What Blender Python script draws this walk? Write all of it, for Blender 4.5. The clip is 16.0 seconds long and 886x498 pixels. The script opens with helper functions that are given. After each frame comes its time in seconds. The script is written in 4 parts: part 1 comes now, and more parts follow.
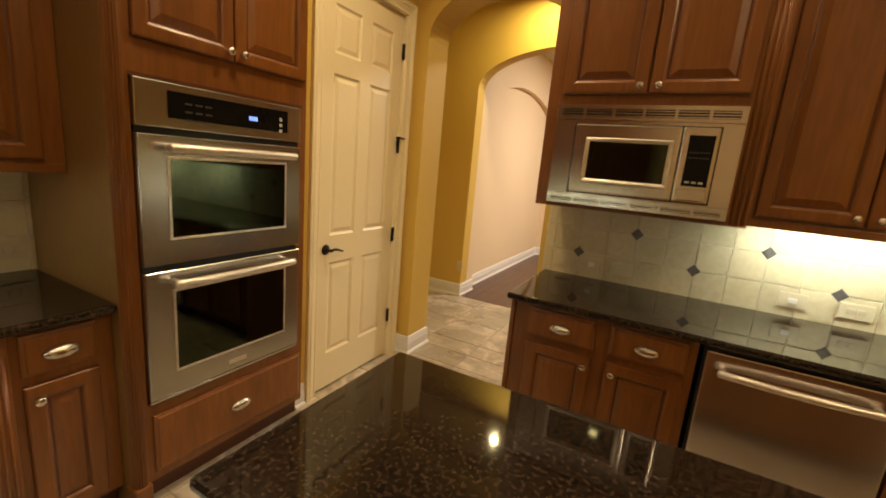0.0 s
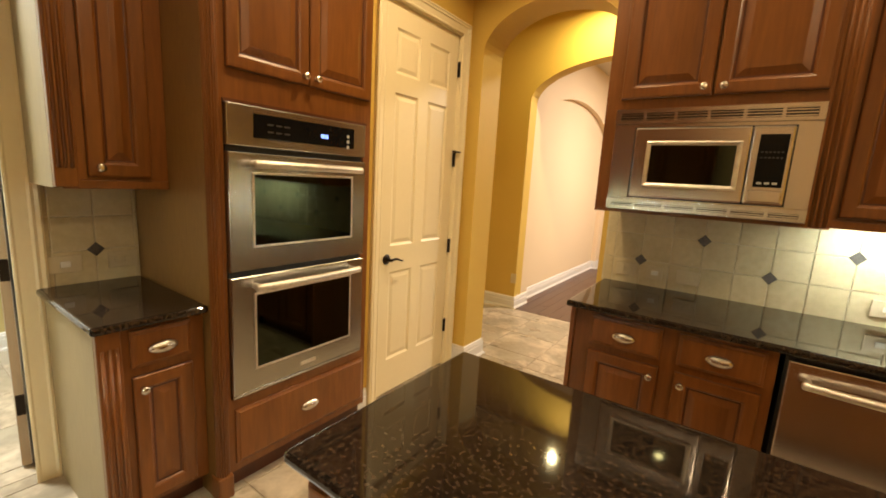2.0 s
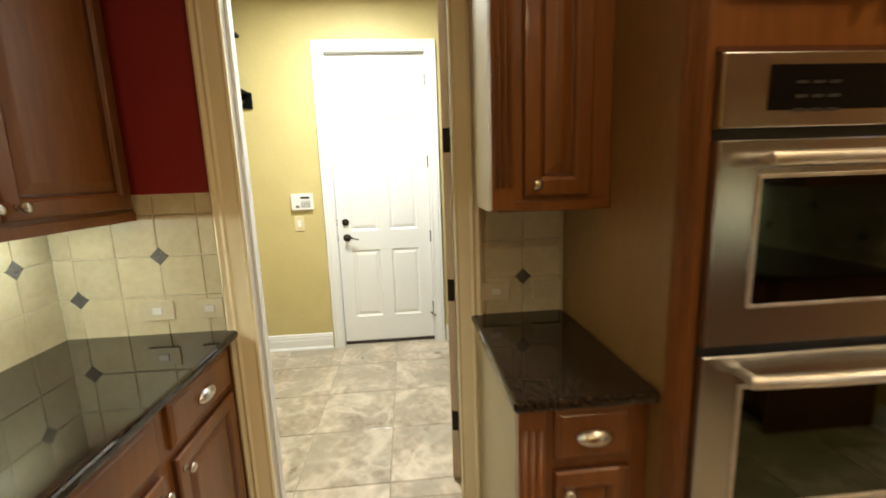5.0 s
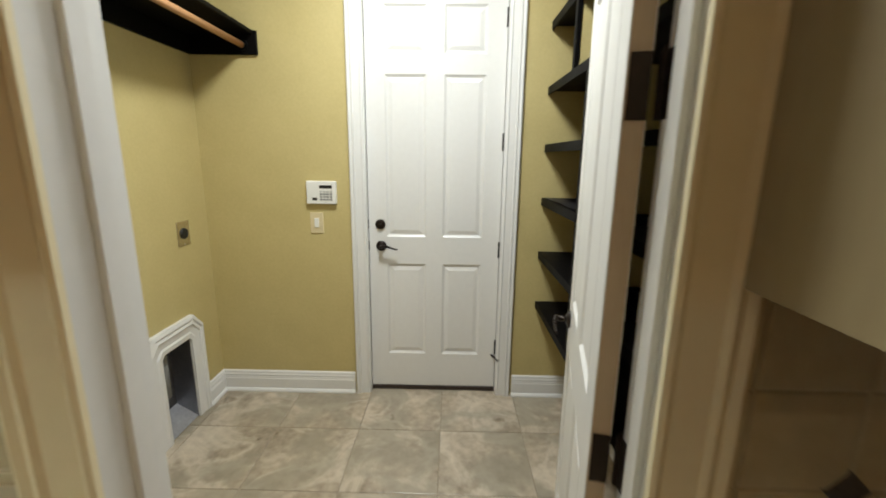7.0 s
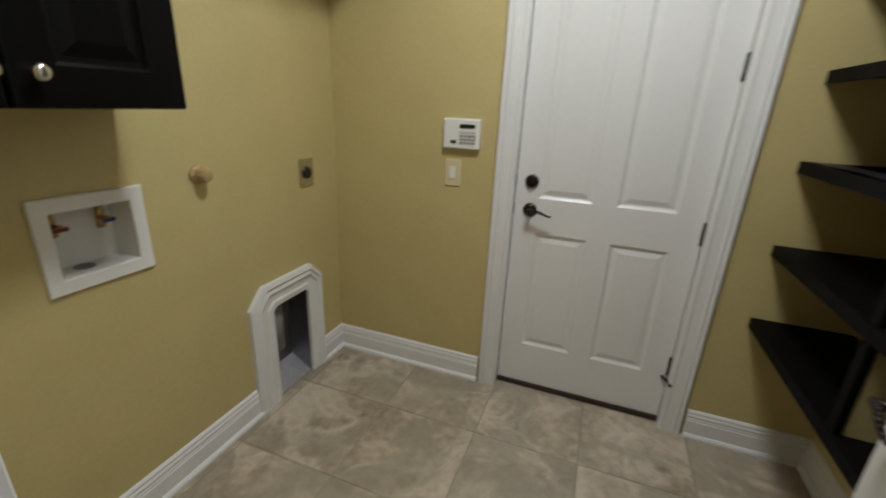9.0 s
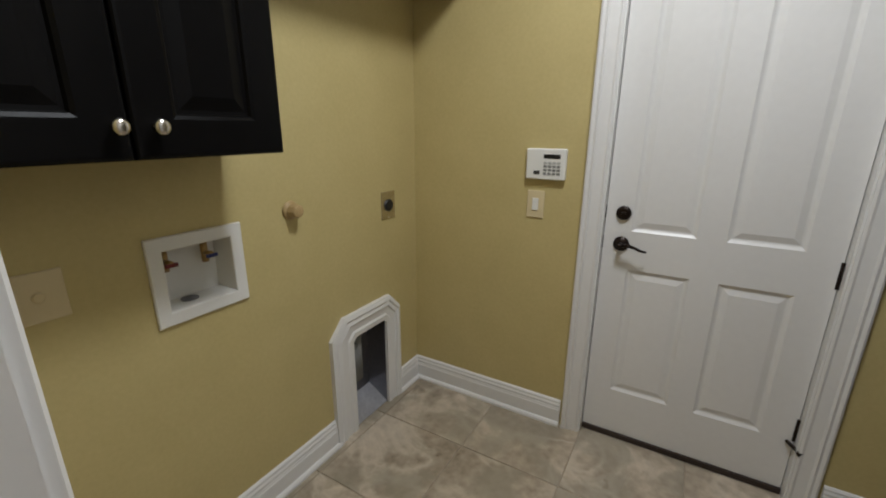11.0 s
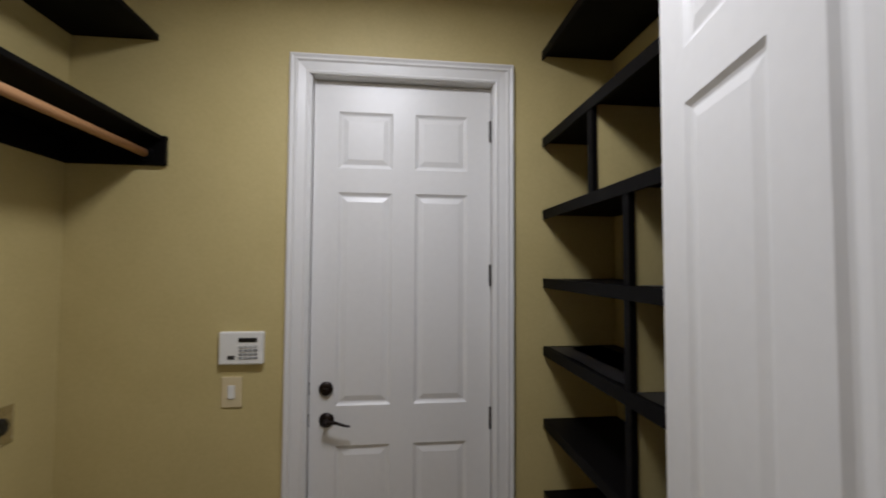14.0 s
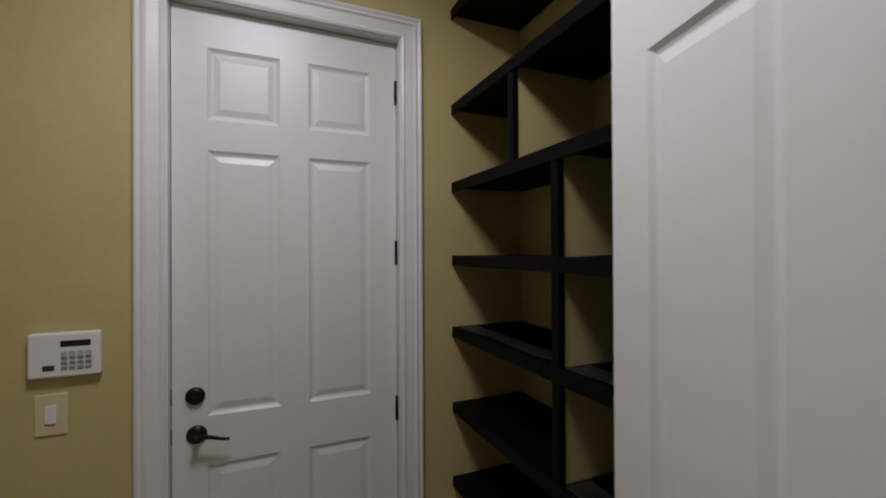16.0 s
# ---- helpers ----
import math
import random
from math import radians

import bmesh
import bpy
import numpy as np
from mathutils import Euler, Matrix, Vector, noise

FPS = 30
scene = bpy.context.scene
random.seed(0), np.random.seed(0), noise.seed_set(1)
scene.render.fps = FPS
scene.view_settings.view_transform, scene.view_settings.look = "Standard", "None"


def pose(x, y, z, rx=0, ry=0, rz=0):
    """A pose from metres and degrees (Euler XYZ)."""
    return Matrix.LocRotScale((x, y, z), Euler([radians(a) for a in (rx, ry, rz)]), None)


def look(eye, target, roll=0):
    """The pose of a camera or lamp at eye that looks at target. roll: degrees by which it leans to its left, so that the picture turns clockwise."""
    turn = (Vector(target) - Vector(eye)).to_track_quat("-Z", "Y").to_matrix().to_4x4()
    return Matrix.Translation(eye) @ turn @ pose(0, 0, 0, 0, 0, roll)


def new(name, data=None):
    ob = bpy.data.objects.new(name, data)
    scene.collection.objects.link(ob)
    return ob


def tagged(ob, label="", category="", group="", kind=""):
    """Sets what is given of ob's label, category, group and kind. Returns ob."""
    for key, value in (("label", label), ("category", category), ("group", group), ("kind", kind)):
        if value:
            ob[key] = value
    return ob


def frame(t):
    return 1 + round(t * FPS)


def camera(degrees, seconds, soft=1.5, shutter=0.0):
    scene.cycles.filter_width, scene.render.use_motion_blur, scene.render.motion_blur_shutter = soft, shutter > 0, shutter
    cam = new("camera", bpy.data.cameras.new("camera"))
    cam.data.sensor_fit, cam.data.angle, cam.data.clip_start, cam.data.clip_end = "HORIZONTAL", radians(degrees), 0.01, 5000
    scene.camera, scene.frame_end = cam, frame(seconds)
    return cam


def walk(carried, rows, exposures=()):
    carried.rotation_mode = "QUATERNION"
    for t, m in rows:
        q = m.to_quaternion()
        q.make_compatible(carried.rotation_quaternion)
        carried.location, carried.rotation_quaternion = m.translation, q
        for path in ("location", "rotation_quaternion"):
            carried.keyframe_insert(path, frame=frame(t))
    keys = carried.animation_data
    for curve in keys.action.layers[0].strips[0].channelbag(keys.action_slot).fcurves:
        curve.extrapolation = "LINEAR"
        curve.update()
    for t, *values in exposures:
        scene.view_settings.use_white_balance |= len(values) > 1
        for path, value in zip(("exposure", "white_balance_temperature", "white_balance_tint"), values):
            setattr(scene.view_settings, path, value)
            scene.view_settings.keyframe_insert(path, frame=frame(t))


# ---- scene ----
cam = camera(93.2, 16.0, soft=1.8, shutter=0.5)
PATH = [
    (0, (0.315, 0.3, 1.508), (-0.607, 2.03, 1.11), 5.0),
    (0.5, (0.323, 0.287, 1.477), (-0.68, 1.974, 1.094), 3.5),
    (1, (0.315, 0.256, 1.474), (-0.766, 1.898, 1.105), 3.2),
    (1.5, (0.315, 0.23, 1.458), (-0.822, 1.846, 1.146), 3.1),
    (2, (0.312, 0.228, 1.469), (-0.823, 1.84, 1.133), 3.3),
    (2.5, (0.314, 0.223, 1.454), (-0.835, 1.829, 1.141), 3.1),
    (3, (0.297, 0.241, 1.453), (-0.833, 1.857, 1.114), 3.3),
    (3.5, (0.207, 0.291, 1.445), (-1.185, 1.685, 1.101), 1.6),
    (3.7, (0.131, 0.341, 1.48), (-1.408, 1.565, 1.115), 2.1),
    (4, (0.017, 0.384, 1.442), (-1.778, 1.193, 1.091), 2.0),
    (4.5, (-0.195, 0.426, 1.449), (-2.144, 0.637, 1.052), -2.4),
    (4.6, (-0.225, 0.436, 1.471), (-2.173, 0.623, 1.06), -2.8),
    (5, (-0.458, 0.398, 1.467), (-2.422, 0.559, 1.124), -2.0),
    (5.2, (-0.561, 0.38, 1.454), (-2.525, 0.48, 1.092), -1.4),
    (7.3, (-1.725, 0.29, 1.508), (-3.67, 0.192, 1.052), 1.6),
    (7.5, (-1.804, 0.295, 1.495), (-3.724, 0.025, 1.007), 0.1),
    (8, (-1.968, 0.219, 1.487), (-3.891, -0.004, 0.983), -0.4),
    (8.5, (-2.075, 0.185, 1.46), (-3.974, -0.122, 0.913), 0.3),
    (9, (-2.154, 0.154, 1.421), (-3.930, -0.493, 0.767), 2.6),
    (9.2, (-2.183, 0.11, 1.414), (-3.914, -0.605, 0.713), 3.2),
    (11.3, (-2.214, 0.088, 1.466), (-3.871, -0.912, 0.965), -0.6),
    (11.5, (-2.225, 0.094, 1.486), (-3.908, -0.895, 1.052), -1.3),
    (12, (-2.235, 0.074, 1.551), (-4.010, -0.793, 1.237), -1.6),
    (12.5, (-2.244, 0.075, 1.597), (-4.103, -0.633, 1.395), -1.4),
    (13, (-2.237, 0.109, 1.628), (-4.195, -0.295, 1.561), -0.6),
    (13.5, (-2.23, 0.148, 1.625), (-4.227, 0.045, 1.676), -0.1),
    (14, (-2.219, 0.163, 1.638), (-4.206, 0.384, 1.719), 0.3),
    (14.5, (-2.21, 0.118, 1.622), (-4.145, 0.616, 1.701), 0.3),
    (15, (-2.227, 0.113, 1.607), (-4.117, 0.765, 1.635), -0.8),
    (15.5, (-2.305, 0.107, 1.595), (-4.134, 0.915, 1.594), -1.1),
    (16, (-2.426, 0.097, 1.603), (-4.27, 0.871, 1.612), -0.3),
]
EXPOSURES = [(0.0, -0.28, 6450, 11), (1.5, 0.2, 6400, 11), (3.4, 0.16, 6350, 10), (4.4, -0.13, 6180, 10), (5.2, -0.34, 6020, 10), (7.3, -1.29, 5760, 12), (9.0, -1.83, 5700, 15), (12.0, -1.83, 5600, 19), (13.0, -1.95, 5590, 21), (14.0, -2.33, 5590, 23), (16.0, -2.74, 5690, 26)]
walk(cam, [(t, look(eye, target, roll)) for t, eye, target, roll in PATH], EXPOSURES)

# ---- world and lights ----
CEIL, LAUNDRY_CEIL = 3.20, 2.95
world = bpy.data.worlds.new("world")
scene.world = world
world.use_nodes = True
world.node_tree.nodes["Background"].inputs[0].default_value = (0.02, 0.022, 0.03, 1)
world.node_tree.nodes["Background"].inputs[1].default_value = 0.3

WARM, PALE, NEUTRAL = (1.0, 0.72, 0.385), (0.95, 1.0, 0.82), (0.98, 0.97, 0.84)
# First can is set from its reflection; the others are unseen, placed for brightness.
KITCHEN_CANS_AND_FILL = [(-0.05, -0.32), (-0.85, 0.85), (-0.65, 2.05), (0.7, 1.9), (2.2, 0.6), (2.2, 1.9)]
CAN_POWER = [7, 9, 19, 7, 28, 6]
HALL_CANS = [(-0.957, 4.25)]
# Unseen lamp added to brighten the room beyond the hall.
ROOM_FILL = [(0.4, 6.4)]
LAUNDRY_LAMP = (-3.06, 0.05)


def lamp(name, place, power, colour, size, spread=180.0):
    data = bpy.data.lights.new(name, "AREA")
    data.shape, data.size, data.energy, data.color, data.spread = "DISK", size, power, colour, radians(spread)
    ob = new(name, data)
    ob.location = place
    return ob


for (x, y), power in zip(KITCHEN_CANS_AND_FILL, CAN_POWER):
    # Far pair (x > 1): unseen fill, spread wide to reach under the wall cabinet.
    lamp("can_and_fill_lamp", (x, y, CEIL - 0.012), power, WARM, 0.08, 135 if x < 1 else 176)
for x, y in HALL_CANS:
    lamp("hall_lamp", (x, y, CEIL - 0.012), 24, (1.0, 0.80, 0.38), 0.05, 170)
for x, y in ROOM_FILL:
    lamp("room_fill_lamp", (x, y, CEIL - 0.012), 185, (1.0, 0.84, 0.68), 0.3, 180)
lamp("laundry_lamp", (*LAUNDRY_LAMP, LAUNDRY_CEIL - 0.11), 102, NEUTRAL, 0.44)


# ---- materials ----
def material(name, colour, rough=0.5, metal=0.0, dark=None, scale=6.0, amount=0.5, grain=40.0, bump=0.1, stretch=(1, 1, 1),
             coat=0.0, spec=0.5, vary=0.0, emit=None, power=0.0, rough_vary=0.08):
    """Two scales of noise between two colours, a fine bump, and a tint per object or island."""
    mat = bpy.data.materials.new(name)
    mat.use_nodes = True
    nt = mat.node_tree
    n, link = nt.nodes, nt.links
    bsdf = n["Principled BSDF"]
    dark = dark or tuple(c * 0.75 for c in colour)
    co = n.new("ShaderNodeTexCoord")
    mp = n.new("ShaderNodeMapping")
    mp.inputs["Scale"].default_value = stretch
    link.new(co.outputs["Object"], mp.inputs["Vector"])
    big = n.new("ShaderNodeTexNoise")
    big.inputs["Scale"].default_value, big.inputs["Detail"].default_value = scale, 5
    fine = n.new("ShaderNodeTexNoise")
    fine.inputs["Scale"].default_value, fine.inputs["Detail"].default_value = grain, 4
    link.new(mp.outputs[0], big.inputs["Vector"])
    link.new(mp.outputs[0], fine.inputs["Vector"])
    info = n.new("ShaderNodeObjectInfo")
    if vary:
        shift = n.new("ShaderNodeVectorMath")
        shift.operation = "MULTIPLY_ADD"
        link.new(info.outputs["Random"], shift.inputs[0])
        shift.inputs[1].default_value = (37.0, 19.0, 11.0)
        link.new(mp.outputs[0], shift.inputs[2])
        link.new(shift.outputs[0], big.inputs["Vector"])
        link.new(shift.outputs[0], fine.inputs["Vector"])
    mix = n.new("ShaderNodeMath")
    mix.operation = "MULTIPLY_ADD"
    link.new(fine.outputs["Fac"], mix.inputs[0])
    mix.inputs[1].default_value = 0.45
    scaled = n.new("ShaderNodeMath")
    scaled.operation = "MULTIPLY"
    link.new(big.outputs["Fac"], scaled.inputs[0])
    scaled.inputs[1].default_value = 0.55
    link.new(scaled.outputs[0], mix.inputs[2])
    ramp = n.new("ShaderNodeValToRGB")
    ramp.color_ramp.elements[0].position, ramp.color_ramp.elements[1].position = 0.5 - amount * 0.3, 0.5 + amount * 0.3
    ramp.color_ramp.elements[0].color, ramp.color_ramp.elements[1].color = (*dark, 1), (*colour, 1)
    link.new(mix.outputs[0], ramp.inputs[0])
    out = ramp.outputs[0]
    if vary:
        hsv = n.new("ShaderNodeHueSaturation")
        rng = n.new("ShaderNodeMapRange")
        rng.inputs[3].default_value, rng.inputs[4].default_value = 1 - vary, 1 + vary
        link.new(info.outputs["Random"], rng.inputs[0])
        link.new(rng.outputs[0], hsv.inputs["Value"])
        link.new(out, hsv.inputs["Color"])
        out = hsv.outputs[0]
    link.new(out, bsdf.inputs["Base Color"])
    rr = n.new("ShaderNodeMapRange")
    rr.inputs[3].default_value, rr.inputs[4].default_value = max(0.02, rough - rough_vary), min(1, rough + rough_vary)
    link.new(big.outputs["Fac"], rr.inputs[0])
    link.new(rr.outputs[0], bsdf.inputs["Roughness"])
    bsdf.inputs["Metallic"].default_value = metal
    bsdf.inputs["Coat Weight"].default_value = coat
    bsdf.inputs["Specular IOR Level"].default_value = spec
    bsdf.inputs["Coat Roughness"].default_value = 0.15
    if bump:
        bp = n.new("ShaderNodeBump")
        bp.inputs["Strength"].default_value, bp.inputs["Distance"].default_value = bump, 0.004
        link.new(mix.outputs[0], bp.inputs["Height"])
        link.new(bp.outputs[0], bsdf.inputs["Normal"])
    if emit:
        bsdf.inputs["Emission Color"].default_value = (*emit, 1)
        bsdf.inputs["Emission Strength"].default_value = power
    return mat


def granite_material():
    """Polished dark granite: brown and black crystals with a few pale flecks."""
    mat = bpy.data.materials.new("granite")
    mat.use_nodes = True
    nt = mat.node_tree
    n, link = nt.nodes, nt.links
    bsdf = n["Principled BSDF"]
    co = n.new("ShaderNodeTexCoord")
    warp = n.new("ShaderNodeTexNoise")
    warp.inputs["Scale"].default_value, warp.inputs["Detail"].default_value = 90, 8
    link.new(co.outputs["Object"], warp.inputs["Vector"])
    cells = n.new("ShaderNodeTexVoronoi")
    cells.inputs["Scale"].default_value = 85
    link.new(co.outputs["Object"], cells.inputs["Vector"])
    patch = n.new("ShaderNodeTexNoise")
    patch.inputs["Scale"].default_value, patch.inputs["Detail"].default_value = 22, 5
    link.new(co.outputs["Object"], patch.inputs["Vector"])
    base = n.new("ShaderNodeValToRGB")
    e = base.color_ramp.elements
    e[0].position, e[0].color = 0.38, (0.005, 0.0042, 0.0036, 1)
    e[1].position, e[1].color = 0.64, (0.042, 0.026, 0.0155, 1)
    mid = e.new(0.50)
    mid.color = (0.016, 0.011, 0.0075, 1)
    link.new(warp.outputs["Fac"], base.inputs[0])
    fleck = n.new("ShaderNodeValToRGB")
    fleck.color_ramp.elements[0].position, fleck.color_ramp.elements[1].position = 0.60, 1.0
    link.new(patch.outputs["Fac"], fleck.inputs[0])
    mixer = n.new("ShaderNodeMix")
    mixer.data_type = "RGBA"
    link.new(fleck.outputs[0], mixer.inputs["Factor"])
    link.new(base.outputs[0], mixer.inputs[6])
    tint = n.new("ShaderNodeMix")
    tint.data_type, tint.blend_type = "RGBA", "MULTIPLY"
    tint.inputs["Factor"].default_value = 0.7
    tint.inputs[6].default_value = (0.030, 0.022, 0.016, 1)
    link.new(cells.outputs["Color"], tint.inputs[7])
    link.new(tint.outputs[2], mixer.inputs[7])
    link.new(mixer.outputs[2], bsdf.inputs["Base Color"])
    bsdf.inputs["Roughness"].default_value = 0.045
    return mat


def steel_material(name, colour=(0.44, 0.455, 0.47), rough=0.29, along=(0.4, 0.4, 3)):
    mat = material(name, colour, rough, 1.0, tuple(c * 0.95 for c in colour), 2, 0.9, 400, 0.0, along, rough_vary=0.02)
    mat.node_tree.nodes["Principled BSDF"].inputs["Anisotropic"].default_value = 0.5
    return mat


def tile_material(name, pale, deep, vein, scale, rough, vary, second=None):
    """Stone-look tile: cloudy patches with veins at the edges of the clouds."""
    mat = material(name, pale, rough, 0, deep, scale, 0.6, scale * 7, 0.08, vary=vary)
    nt = mat.node_tree
    n, link = nt.nodes, nt.links
    bsdf = n["Principled BSDF"]
    src = bsdf.inputs["Base Color"].links[0].from_socket
    cloud = n.new("ShaderNodeTexNoise")
    cloud.inputs["Scale"].default_value, cloud.inputs["Detail"].default_value, cloud.inputs["Distortion"].default_value = scale * 0.8, 10, 0.7
    vec = [x for x in n if x.type == "VECT_MATH"]
    link.new(vec[0].outputs[0], cloud.inputs["Vector"])
    ramp = n.new("ShaderNodeValToRGB")
    e = ramp.color_ramp.elements
    e[0].position, e[0].color = 0.44, (0, 0, 0, 1)
    e[1].position, e[1].color = 0.56, (0, 0, 0, 1)
    peak = e.new(0.50)
    peak.color = (0.38, 0.38, 0.38, 1)
    link.new(cloud.outputs["Fac"], ramp.inputs[0])
    mixer = n.new("ShaderNodeMix")
    mixer.data_type = "RGBA"
    link.new(ramp.outputs[0], mixer.inputs["Factor"])
    link.new(src, mixer.inputs[6])
    mixer.inputs[7].default_value = (*vein, 1)
    out = mixer.outputs[2]
    if second:
        ramp.color_ramp.elements[1].color = (0.5, 0.5, 0.5, 1)
        wash = n.new("ShaderNodeTexNoise")
        wash.inputs["Scale"].default_value, wash.inputs["Detail"].default_value, wash.inputs["Distortion"].default_value = scale * 1.1, 9, 0.5
        place = n.new("ShaderNodeVectorMath")
        place.operation = "ADD"
        place.inputs[1].default_value = (5.3, 2.1, 8.7)
        link.new(vec[0].outputs[0], place.inputs[0])
        link.new(place.outputs[0], wash.inputs["Vector"])
        edge = n.new("ShaderNodeValToRGB")
        edge.color_ramp.elements[0].position, edge.color_ramp.elements[0].color = 0.48, (0, 0, 0, 1)
        edge.color_ramp.elements[1].position, edge.color_ramp.elements[1].color = 0.58, (0.65, 0.65, 0.65, 1)
        link.new(wash.outputs["Fac"], edge.inputs[0])
        over = n.new("ShaderNodeMix")
        over.data_type = "RGBA"
        link.new(edge.outputs[0], over.inputs["Factor"])
        link.new(out, over.inputs[6])
        over.inputs[7].default_value = (*second, 1)
        out = over.outputs[2]
    link.new(out, bsdf.inputs["Base Color"])
    return mat


